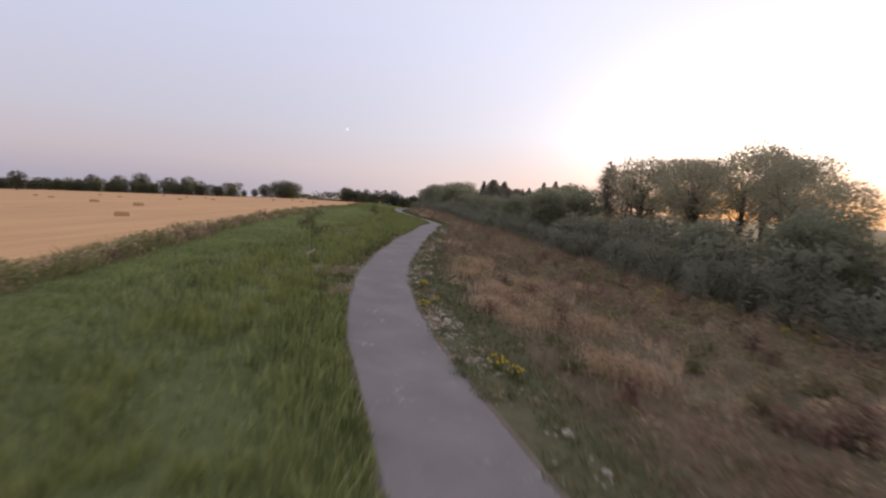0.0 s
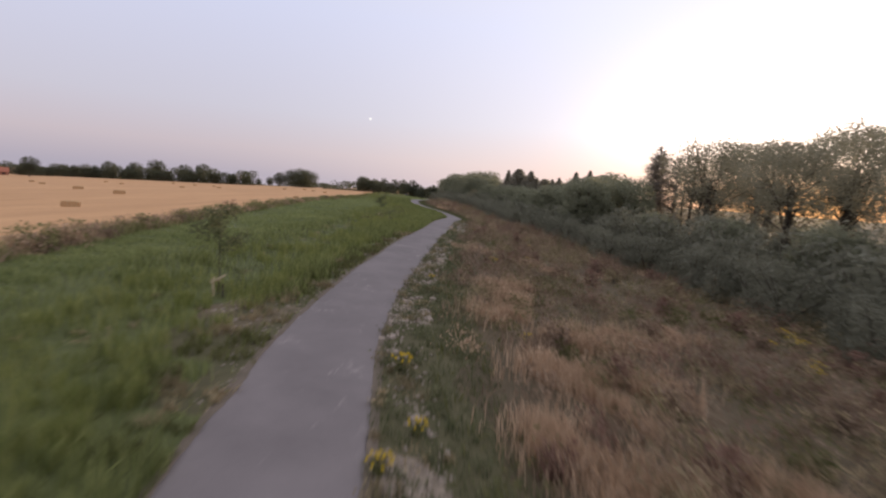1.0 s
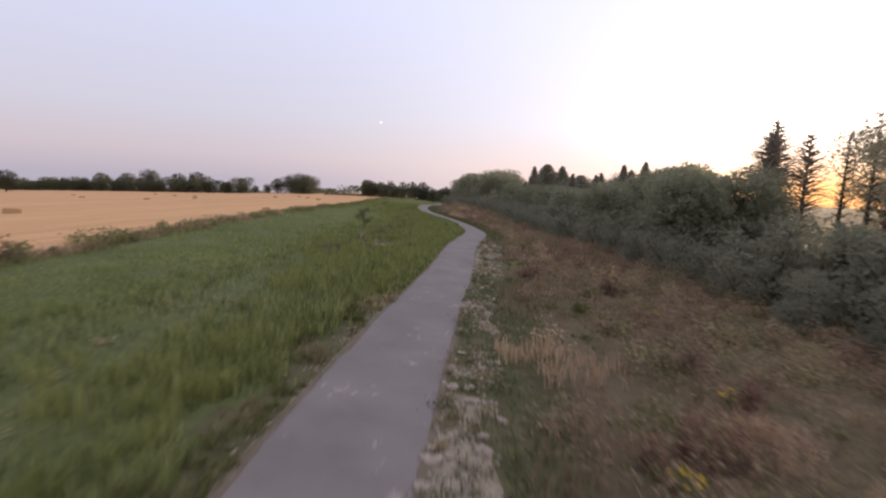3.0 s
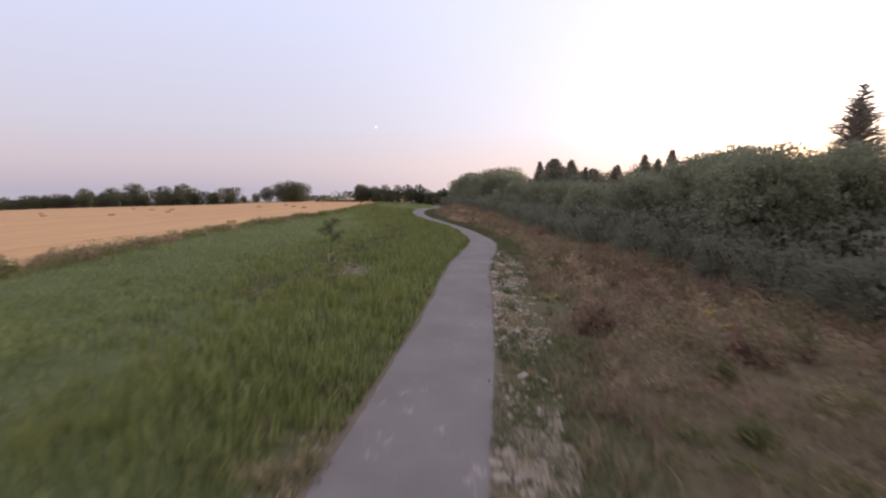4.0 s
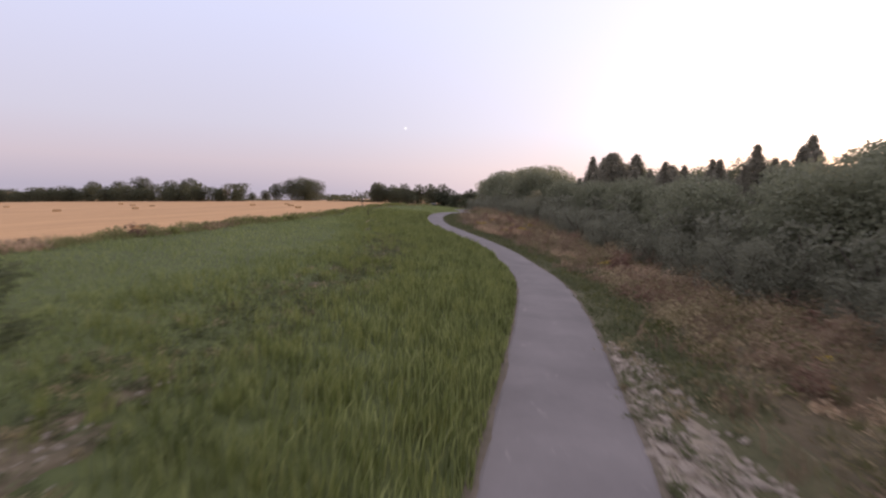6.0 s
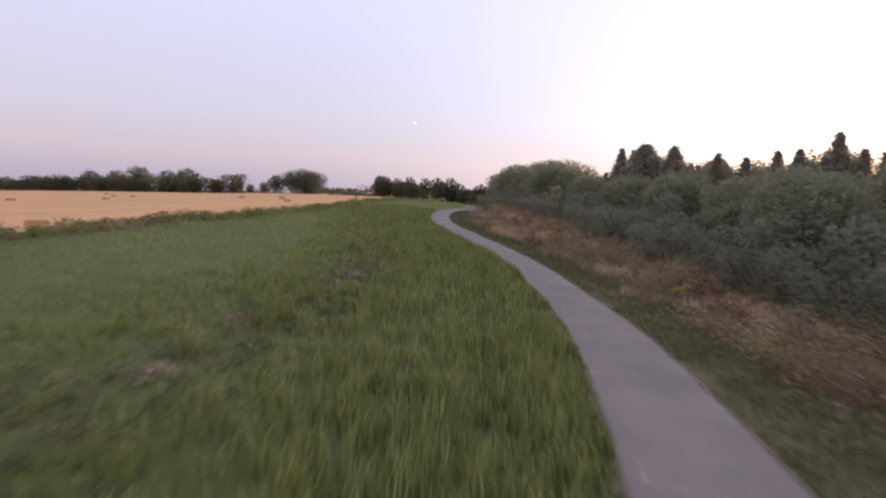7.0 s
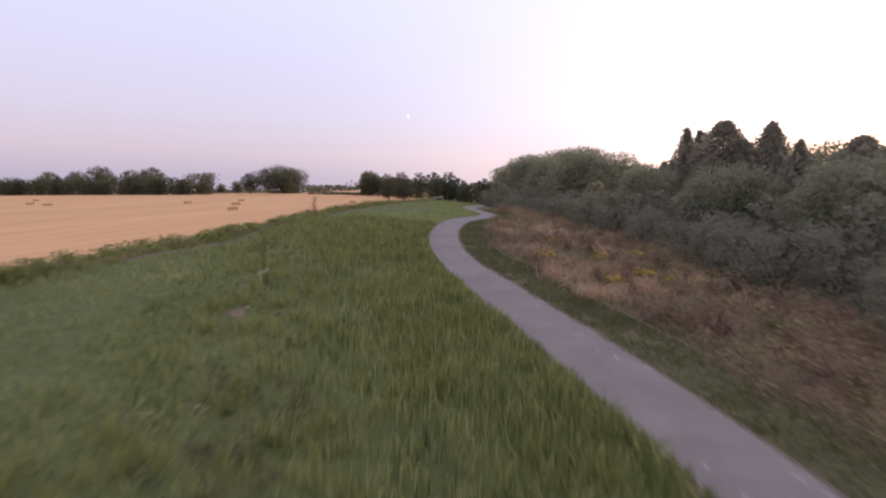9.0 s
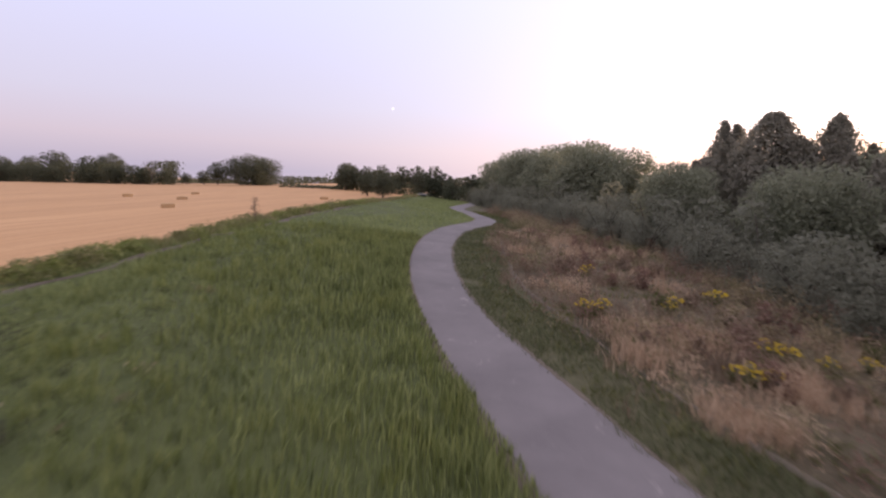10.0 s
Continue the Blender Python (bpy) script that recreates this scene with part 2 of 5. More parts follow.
MAT_BARK = bark_material("bark", (0.04, 0.032, 0.025), (0.12, 0.10, 0.08))
MAT_PALE_BARK = bark_material("pale_dead_bark", (0.14, 0.12, 0.10), (0.30, 0.26, 0.22))
MAT_STAKE = bark_material("weathered_stake_wood", (0.40, 0.32, 0.20), (0.64, 0.53, 0.36))
MAT_STRAW = ground_material("baled_straw", [(0.3, (0.46, 0.28, 0.14)), (0.7, (0.56, 0.36, 0.19))], [(0.3, (0.32, 0.19, 0.09)), (0.7, (0.66, 0.45, 0.25))], (1.0, 9.0), 0.04, (1, 1, 4))
MAT_STONE = ground_material("pale_rubble", [(0.3, (0.26, 0.21, 0.175)), (0.7, (0.45, 0.375, 0.325))], [(0.3, (0.22, 0.18, 0.15)), (0.7, (0.52, 0.44, 0.385))], (2.0, 14.0), 0.02)

# ---- plan ----
rng = np.random.default_rng(7)


def curve(points, blur=4.0):
    """A smooth line x(y) through a few places of the plan."""
    px, py = zip(*points)
    ys = np.arange(-200.0, 500.0, 1.0)
    xs = np.interp(ys, py, px)
    k = np.exp(-0.5 * (np.arange(-15, 16) / blur) ** 2)
    xs = np.convolve(np.pad(xs, 15, "edge"), k / k.sum(), "valid")
    return lambda y: np.interp(y, ys, xs)


path_x = curve([(14.0, -60), (8.0, -14), (2.35, 0), (0.38, 6), (-0.69, 9), (-2.32, 13.4), (-3.36, 18), (-4.24, 22), (-4.8, 26), (-4.96, 28), (-5.34, 32.5), (-5.44, 35), (-5.8, 40.5), (-6.21, 49.5), (-6.39, 57), (-6.75, 62), (-6.86, 64), (-7.15, 68), (-7.15, 73), (-7.08, 77), (-7.23, 82), (-7.31, 84), (-7.49, 87), (-7.77, 89.3), (-8.38, 92), (-9.1, 95), (-9.94, 99), (-11.27, 102.3), (-11.95, 104), (-13.54, 107.5), (-14.77, 110), (-16.35, 112.9), (-17.79, 116), (-19.06, 118.7), (-20.58, 124), (-21.58, 130), (-21.74, 132.3), (-21.8, 138), (-20.2, 146), (-20.4, 151), (-22.7, 158), (-24.6, 164), (-26.2, 169), (-26.6, 178), (-27, 200), (-29, 230), (-32, 300)], 2.0)
field_x = curve([(-4, -40), (-13.2, 12.7), (-16.2, 25), (-19.3, 39), (-24.8, 68), (-27.3, 81.5), (-29.6, 100), (-30.5, 114), (-31.5, 122), (-33.4, 146), (-37, 185), (-41, 230), (-46, 300)])
wood_x = curve([(24, -40), (18.5, 15), (14.2, 27.4), (11.8, 36.2), (8.9, 50.6), (5.2, 71), (3.2, 79.5), (0.3, 91), (-2.6, 105), (-5.6, 122), (-7.3, 128), (-10, 141.5), (-16, 155), (-19, 162.5), (-22, 175), (-28, 200), (-35, 225), (-40, 300)])
level = curve([(0.2, 0), (0.15, 45), (0.0, 60), (-0.1, 74), (-0.25, 80), (-0.65, 88), (-0.85, 100), (-0.8, 110), (-0.5, 120), (-0.3, 130), (-0.2, 140), (-0.5, 155), (-1.2, 178), (-1.9, 205), (-2.5, 235)], 4.0)
half = curve([(1.27, -20), (1.28, 14), (1.2, 26), (1.24, 38), (1.2, 50), (1.13, 60), (1.15, 75), (1.16, 88), (1.06, 95), (1.1, 101), (1.28, 106), (1.3, 111), (1.15, 115), (1.02, 119), (1.02, 200)], 2.0)


def height(x, y):
    """The ground: gently rolling by the path, falling away over the field."""
    x, y = np.asarray(x, float), np.asarray(y, float)
    z = level(y) * np.exp(-(((x - path_x(y)) / 22) ** 2))
    out = np.maximum(0, field_x(y) - x)
    z = z - 0.5 * (1 - np.exp(-out / 3)) - 0.085 * np.minimum(out, 210) - 0.0524 * np.clip(x, -240, 30)
    beyond = np.clip(y - 245 - 0.22 * np.maximum(0, -118 - x), 0, 3500)
    z = z - 0.03 * beyond * np.clip((-85 - x) / 80, 0, 1)
    z = z - 0.45 * np.exp(-(((x + 14.8) / 4) ** 2 + ((y - 69) / 9) ** 2))
    right = np.maximum(0, x - path_x(y) - 3)
    z = z - 0.03 * np.minimum(right, 14)
    return z + 0.05 * np.sin(x * 0.9 + y * 0.31) * np.sin(y * 0.7 - x * 0.2) * np.minimum(1, np.abs(x - path_x(y)) / 4)


LATTICE = np.random.default_rng(99).random((256, 256))


def noise2(xy, scale, seed=0):
    """Smooth random patches in 0..1: two octaves over a lattice."""
    total = np.zeros(len(xy))
    for k, (zoom, weight) in enumerate(((1.0, 0.65), (2.3, 0.35))):
        x, y = xy[:, 0] * scale * zoom * 0.8 + seed * 17.3 + k * 5.1 + 4000, xy[:, 1] * scale * zoom * 0.8 + seed * 7.7 + 4000
        i, j = np.floor(x).astype(int), np.floor(y).astype(int)
        u, v = x - i, y - j
        u, v = u * u * (3 - 2 * u), v * v * (3 - 2 * v)
        at = lambda p, q: LATTICE[p % 256, q % 256]
        total += weight * ((at(i, j) * (1 - u) + at(i + 1, j) * u) * (1 - v) + (at(i, j + 1) * (1 - u) + at(i + 1, j + 1) * u) * v)
    return np.clip(0.5 + 1.5 * (total - 0.5), 0, 1)


def mesh_object(name, verts, faces, mats, parent=None, slots=None, smooth=False):
    """One mesh object from arrays; all faces have the same number of corners."""
    verts, faces = np.asarray(verts, np.float32), np.asarray(faces, np.int32)
    me = bpy.data.meshes.new(name)
    n, k = faces.shape
    me.vertices.add(len(verts)), me.loops.add(n * k), me.polygons.add(n)
    me.vertices.foreach_set("co", verts.ravel())
    me.loops.foreach_set("vertex_index", faces.ravel())
    me.polygons.foreach_set("loop_start", np.arange(0, n * k, k, dtype=np.int32))
    if slots is not None:
        me.polygons.foreach_set("material_index", np.asarray(slots, np.int32))
    if smooth:
        me.polygons.foreach_set("use_smooth", np.ones(n, bool))
    me.update(calc_edges=True)
    for mat in mats if isinstance(mats, (list, tuple)) else [mats]:
        me.materials.append(mat)
    ob = new(name, me)
    if parent:
        ob.parent = parent
    return ob


def part(name, bm, mat, parent, label=""):
    """A bmesh as one mesh object under a thing or a part."""
    me = bpy.data.meshes.new(name)
    bm.to_mesh(me)
    bm.free()
    me.materials.append(mat)
    ob = new(name, me)
    ob.parent = parent
    return tagged(ob, label)


def empty(name, x, y, z, turn=0.0, scale=1.0):
    ob = new(name)
    ob.matrix_basis = pose(x, y, z, 0, 0, turn) @ Matrix.Scale(scale, 4)
    return ob


# ---- ground ----
def build_ground():
    ys = np.concatenate([[-3000, -1000, -300, -120, -70], np.arange(-40, 200, 1.0), np.arange(200, 340, 5.0), [400, 600, 1200, 2500, 4000]])
    rows, ncol = [], 0
    left = np.array([3500, 1500, 700, 350, 220, 160, 120, 95, 75, 60, 48, 38, 30, 24, 19, 15, 12, 9, 7, 5, 3.5, 2.2, 1.0])
    for y in ys:
        f, p, w, h = float(field_x(y)), float(path_x(y)), float(wood_x(y)), float(half(y))
        xs = np.concatenate([f - left, np.concatenate([np.linspace(f, p - h - 2.4, 20), np.linspace(p - h - 2.0, p - h + 0.12, 6)]), np.linspace(p + h - 0.12, p + h + 1.05 + 0.25 * math.sin(y * 0.9) * math.sin(y * 0.37 + 1) + 0.15 * math.sin(y * 2.3), 5), np.linspace(p + h + 2.3 + 0.4 * math.sin(y * 0.53) + 0.3 * math.sin(y * 1.7), w, 18), w + np.array([2, 5, 9, 15, 25, 40, 70, 150, 400, 1200, 3500])])
        rows.append(np.stack([xs, np.full_like(xs, y), height(xs, np.full_like(xs, y))], 1))
        ncol = len(xs)
    grid = np.array(rows)
    nr = len(ys)
    i, j = np.meshgrid(np.arange(nr - 1), np.arange(ncol - 1), indexing="ij")
    a = (i * ncol + j).ravel()
    faces = np.stack([a, a + 1, a + ncol + 1, a + ncol], 1)
    col = j.ravel()
    slot = np.where(col < len(left), 0, np.where(col < len(left) + 25, 1, np.where(col < len(left) + 31, 2, np.where(col < len(left) + 49, 3, 4))))
    row_y = ys[i.ravel()]
    middle = grid[:-1, :-1, :2].reshape(-1, 2) + [0.15, 0.5]
    slot = np.where((slot == 2) & ((noise2(middle, 0.7, 12) < np.interp(row_y, [14, 22, 32, 60, 70], [0.8, 0.68, 0.4, 0.4, 0.42])) | (col == len(left) + 30) | (row_y > 76) | (row_y < 10)), 5, slot)
    by_path = path_x(row_y) - half(row_y) - middle[:, 0]
    worn = noise2(middle, 0.8, 15)
    slot = np.where((slot == 1) & (row_y > 17) & (row_y < 50) & (by_path < np.interp(row_y, [24, 26, 31, 34, 46, 49], [2.2, 0.7, 0.7, 1.2, 1.2, 0.7]) * (0.3 + 1.2 * worn)), 5, slot)
    ob = mesh_object("ground", grid.reshape(-1, 3), faces, [MAT_STUBBLE, MAT_TURF, MAT_BARE, MAT_SCRUB_EARTH, MAT_WOOD_FLOOR, MAT_DULL_TURF], slots=slot, smooth=True)
    tagged(ob, "meadow turf, straw stubble and scrubby earth on gentle slopes", "ground", kind="structure")


build_ground()


def build_path():
    ys = np.arange(-60, 230, 0.25)
    across = np.array([-1.0, -0.985, -0.9, -0.6, -0.3, 0, 0.3, 0.6, 0.9, 0.985, 1.0])
    cx = path_x(ys)
    slope = np.gradient(cx, ys)
    nx, ny = 1 / np.sqrt(1 + slope**2), -slope / np.sqrt(1 + slope**2)
    wob = 0.03 * np.sin(ys * 0.9) * np.sin(ys * 0.31 + 1) + rng.normal(0, 0.012, len(ys))
    wob2 = 0.03 * np.sin(ys * 0.7 + 2) * np.sin(ys * 0.27) + rng.normal(0, 0.012, len(ys))
    v = []
    for k, a in enumerate(across):
        reach = half(ys) + (wob if a < 0 else wob2) * abs(a)
        x, y = cx + nx * a * reach, ys + ny * a * reach
        z = height(x, y) + (-0.06 if k in (0, len(across) - 1) else 0.035 + 0.025 * (1 - a * a))
        v.append(np.stack([x, y, z], 1))
    v = np.stack(v, 1)
    n, m = v.shape[:2]
    i, j = np.meshgrid(np.arange(n - 1), np.arange(m - 1), indexing="ij")
    a = (i * m + j).ravel()
    ob = mesh_object("path", v.reshape(-1, 3), np.stack([a, a + 1, a + m + 1, a + m], 1), MAT_TARMAC, smooth=True)
    tagged(ob, "narrow winding grey tarmac path with crumbling edges", "path", kind="structure")


build_path()

def edge_dust(side):
    """Earth washed over the edge of the tarmac, in a thin ragged strip."""
    ys = np.arange(-20, 200, 0.2)
    slope = np.gradient(path_x(ys), ys)
    nx, ny = 1 / np.sqrt(1 + slope**2), -slope / np.sqrt(1 + slope**2)
    reach = 0.01 + 0.14 * np.maximum(0, noise2(np.column_stack([ys * 0 + 9 * side, ys]), 0.6, 21) - 0.35) + np.abs(rng.normal(0, 0.015, len(ys)))
    v = []
    for q, lift in ((1.10, 0.0), (1.03, 0.034), (0.0, 0.046), (-0.02, 0.03)):
        out = half(ys) * q if q > 1 else half(ys) - reach + q
        x, y = path_x(ys) + side * nx * out, ys + side * ny * out
        v.append(np.stack([x, y, height(x, y) + lift], 1))
    v = np.stack(v, 1)
    n, m = v.shape[:2]
    i, j = np.meshgrid(np.arange(n - 1), np.arange(m - 1), indexing="ij")
    a = (i * m + j).ravel()
    ob = mesh_object("edge_dust", v.reshape(-1, 3), np.stack([a, a + 1, a + m + 1, a + m], 1), MAT_DUST, smooth=True)
    tagged(ob, "pinkish earth washed over the tarmac edge", "soil", kind="structure")


edge_dust(-1)
edge_dust(1)

# ---- grasses ----
def leaves(centres, size, r, flat=0.5):
    """Small pointed leaf sprays, one triangle each, round the given places."""
    n = len(centres)
    u = r.normal(0, 1, (n, 3))
    u /= np.linalg.norm(u, axis=1)[:, None]
    v = np.cross(u, r.normal(0, 1, (n, 3)))
    v /= np.linalg.norm(v, axis=1)[:, None] + 1e-9
    s_ = (size * r.uniform(0.6, 1.4, n))[:, None]
    pts = np.stack([centres - u * s_ - v * s_ * flat * 0.7, centres + u * s_ * 0.9 - v * s_ * flat * 0.5, centres + v * s_ * flat * 1.3], 1).reshape(-1, 3)
    return pts, np.arange(3 * n).reshape(n, 3)


def blades(name, xy, tall, wide, lean, mat, label, category, curl=0.5, short=False):
    """Upright tapering blades, each bent its own way; short ones are a single face."""
    n = len(xy)
    base = np.column_stack([xy, height(xy[:, 0], xy[:, 1]) - 0.02])
    turn, tilt = rng.uniform(0, 2 * np.pi, n), rng.uniform(0, 2 * np.pi, n)
    side = np.column_stack([np.cos(turn), np.sin(turn), np.zeros(n)]) * (wide / 2)[:, None]
    off = np.column_stack([np.cos(tilt), np.sin(tilt), np.zeros(n)]) * (tall * rng.uniform(0.1, 1, n) * lean)[:, None]
    up = np.column_stack([np.zeros(n), np.zeros(n), tall])
    mid = base + up * 0.55 + off * 0.35 * curl
    top = base + up * (1 - 0.12 * lean) + off
    if short:
        v, tri = np.stack([base - side * 1.3, base + side * 1.3, top], 1).reshape(-1, 3), np.arange(3 * n).reshape(n, 3)
    else:
        v = np.stack([base - side, base + side, mid + side * 0.8, mid - side * 0.8, top], 1).reshape(-1, 3)
        k = np.arange(n)[:, None] * 5
        tri = np.concatenate([k + [0, 1, 2], k + [0, 2, 3], k + [3, 2, 4]], 0)
    ob = mesh_object(name, v, tri, mat)
    return tagged(ob, label, category, kind="stuff")


def scatter(n, y0, y1, lo, hi, bias=1.0):
    """Places between two lines of the plan; a bias above 1 draws them towards the second."""
    y = rng.uniform(y0, y1, n)
    f = 1 - rng.uniform(0, 1, n) ** bias
    a, b = lo(y), hi(y)
    return np.column_stack([a + (b - a) * f, y])


BARE_SPOTS = [(-7.6, 23.6, 0.8), (-6.5, 22.6, 0.75), (-6.2, 24.1, 0.6), (-14.4, 68.9, 0.9), (-13.4, 67.0, 1.0), (-13.8, 68.9, 0.8), (-12.6, 65.5, 0.9), (-12.8, 67.4, 0.7), (-14.4, 71.2, 0.6), (-15.5, 80.4, 0.35), (-16.1, 83.7, 0.4), (-15.5, 86.6, 0.42), (-16.2, 89.4, 0.5), (-16.5, 91.3, 0.55), (-16.3, 93.8, 0.35), (-16.1, 96.8, 0.3), (-22.6, 105.6, 0.4)]


verge = lambda y: path_x(y) - half(y) - 0.02


def tufts(n, blades_each, y0, y1, lo, hi, size=0.11, bias=0.9):
    """Blades gathered in tufts, and each tuft's vigour."""
    c = scatter(n, y0, y1, lo, hi, bias)
    return np.repeat(c, blades_each, 0) + rng.normal(0, size, (n * blades_each, 2)), np.repeat(rng.uniform(0.7, 1.2, n), blades_each)


def meadow_grass():
    """Tall grass by the path, a thin trodden line with the saplings, a smoother sward beyond."""
    a = scatter(140000, 0, 132, lambda y: path_x(y) - 12.5, verge, 1.45)
    b = scatter(58000, -2, 132, field_x, lambda y: path_x(y) - 8.5)
    c = scatter(32000, 132, 205, field_x, verge)
    xy = np.concatenate([a, b, c])
    far = np.concatenate([np.zeros(len(a)), np.ones(len(b)), np.ones(len(c))])
    from_path = path_x(xy[:, 1]) - half(xy[:, 1]) - xy[:, 0]
    patchy, fine = noise2(xy, 0.28, 2), noise2(xy, 1.6, 6)
    line = np.interp(xy[:, 1], [0, 24, 69, 88, 109, 140], [3.0, 3.2, 6.4, 7.0, 7.6, 7.6])
    trodden = np.exp(-(((from_path - line) / 1.2) ** 2)) * np.clip(0.25 + 1.2 * noise2(xy, 0.45, 11), 0, 1)
    spots = np.zeros(len(xy))
    for x, y, r in BARE_SPOTS:
        spots = np.maximum(spots, np.clip(1.5 - np.hypot(xy[:, 0] - x, (xy[:, 1] - y) * 0.6) / (0.85 * r), 0, 0.96))
        trodden = np.maximum(trodden, np.clip(1.7 - np.hypot(xy[:, 0] - x, (xy[:, 1] - y) * 0.7) / r, 0, 0.95))
    ragged = np.interp(xy[:, 1], [24, 26, 31, 34, 46, 49], [2.2, 0.7, 0.7, 1.2, 1.2, 0.7]) * (0.3 + 1.2 * noise2(xy, 0.8, 15)) * (xy[:, 1] > 17) * (xy[:, 1] < 50)
    trodden = np.maximum(trodden, 0.95 * (from_path < ragged))
    spots = np.maximum(spots, 0.72 * (from_path < ragged))
    keep = rng.random(len(xy)) < (0.62 + 0.45 * fine) * (1 - np.interp(xy[:, 1], [50, 60, 98, 106], [0.7, 0.82, 0.82, 0.5]) * trodden) * (1 - spots)
    keep &= (np.abs(xy[:, 0] - field_x(xy[:, 1]) - 0.75 - 0.12 * np.sin(xy[:, 1] * 0.5)) > 0.22) | (xy[:, 1] < 109) | (xy[:, 1] > 150)
    keep &= from_path > -0.13 + 0.06 * np.sin(xy[:, 1] * 2.1)
    xy, far, from_path, patchy, fine, trodden = (q[keep] for q in (xy, far, from_path, patchy, fine, trodden))
    edge = np.clip(0.45 + from_path / 0.7, 0.4, 1)
    tall = (0.20 + 0.26 * np.clip(1.5 - from_path / 6, 0, 1) * (0.4 + patchy) + 0.30 * fine - 0.09) * rng.uniform(0.6, 1.15, len(xy)) * edge * (1 - np.interp(xy[:, 1], [50, 60, 98, 106], [0.55, 0.6, 0.6, 0.35]) * trodden)
    tall = tall * np.interp(from_path, [6, 9], [1.0, 0.6]) ** np.interp(xy[:, 1], [45, 70], [1.0, 0.2])
    tall = tall * np.interp(xy[:, 1], [132, 145], [1.0, 0.52])
    near = (far < 0.5) & (rng.random(len(xy)) > np.clip((from_path - np.interp(xy[:, 1], [45, 65], [5.5, 9.0])) / 5.0, 0, 0.9))
    n, m = int(near.sum()), int((~near).sum())
    blades("meadow_grass", xy[near], tall[near], 0.022 + 0.016 * rng.random(n), 0.5, MAT_GRASS, "lush green meadow grass beside the path", "grass")
    blades("meadow_sward", xy[~near], tall[~near], 0.034 + 0.016 * rng.random(m), 0.75, MAT_SWARD, "smooth green meadow sward towards the field", "grass", short=True)


meadow_grass()
t_xy, vigour = tufts(2200, 24, 1, 132, lambda y: path_x(y) - np.interp(y, [50, 70], [6.5, 11.0]), lambda y: path_x(y) - half(y) - 0.5, 0.13, 1.3)
t_keep = (noise2(t_xy, 0.5, 16) > 0.4) & ((t_xy[:, 1] > 50) | (t_xy[:, 0] < path_x(t_xy[:, 1]) - half(t_xy[:, 1]) - 1.2))
t_xy, vigour = t_xy[t_keep], vigour[t_keep]
blades("rank_grass", t_xy, (0.34 + 0.26 * rng.random(len(t_xy))) * vigour, 0.014 + 0.010 * rng.random(len(t_xy)), 0.45, MAT_RANK, "tall yellow-green tussocks in the meadow", "grass")

# rank weeds on the ragged edge between meadow and path
r_xy, vigour = tufts(900, 12, 16, 52, lambda y: path_x(y) - half(y) - 1.6, lambda y: path_x(y) - half(y) - 0.05, 0.08)
r_keep = noise2(r_xy, 1.3, 22) > 0.42
for name, q, mat, label in (("ragged_weeds", 0.0, MAT_WEED, "ragged dull green weeds along the path edge"), ("ragged_stalks", 0.6, MAT_OLIVE, "ragged faded weeds along the path edge")):
    m_ = r_keep & ((noise2(r_xy, 0.9, 23) > 0.6) == (q > 0.5))
    blades(name, r_xy[m_], (0.12 + 0.2 * rng.random(int(m_.sum()))) * vigour[m_], 0.02 + 0.025 * rng.random(int(m_.sum())), 1.0, mat, label, "weeds")

# bare soil patches in the meadow
for x, y, r in BARE_SPOTS:
    a = np.linspace(0, 2 * np.pi, 25)[:-1]
    rings = [np.array([[x, y]])]
    for q in (0.5, 0.8, 1.0):
        rr = 0.8 * r * q * (1 + 0.28 * np.sin(2 * a + x) + 0.16 * np.sin(5 * a + y) + 0.1 * np.sin(9 * a + x))
        rings.append(np.column_stack([x + rr * np.cos(a) * 0.85, y + rr * np.sin(a) * 1.5]))
    pts = np.concatenate(rings)
    z = height(pts[:, 0], pts[:, 1]) + np.concatenate([[0.05], np.full(24, 0.045), np.full(24, 0.03), np.full(24, -0.03)])
    tri = [(0, 1 + k, 1 + (k + 1) % 24) for k in range(24)]
    for q in range(2):
        for k in range(24):
            a0, a1 = 1 + q * 24 + k, 1 + q * 24 + (k + 1) % 24
            tri += [(a0, a0 + 24, a1 + 24), (a0, a1 + 24, a1)]
    ob = mesh_object("bare_soil_patch", np.column_stack([pts, z]), tri, MAT_SOIL, smooth=True)
    tagged(ob, "dry pale bare soil patch in the meadow grass", "soil", kind="structure")

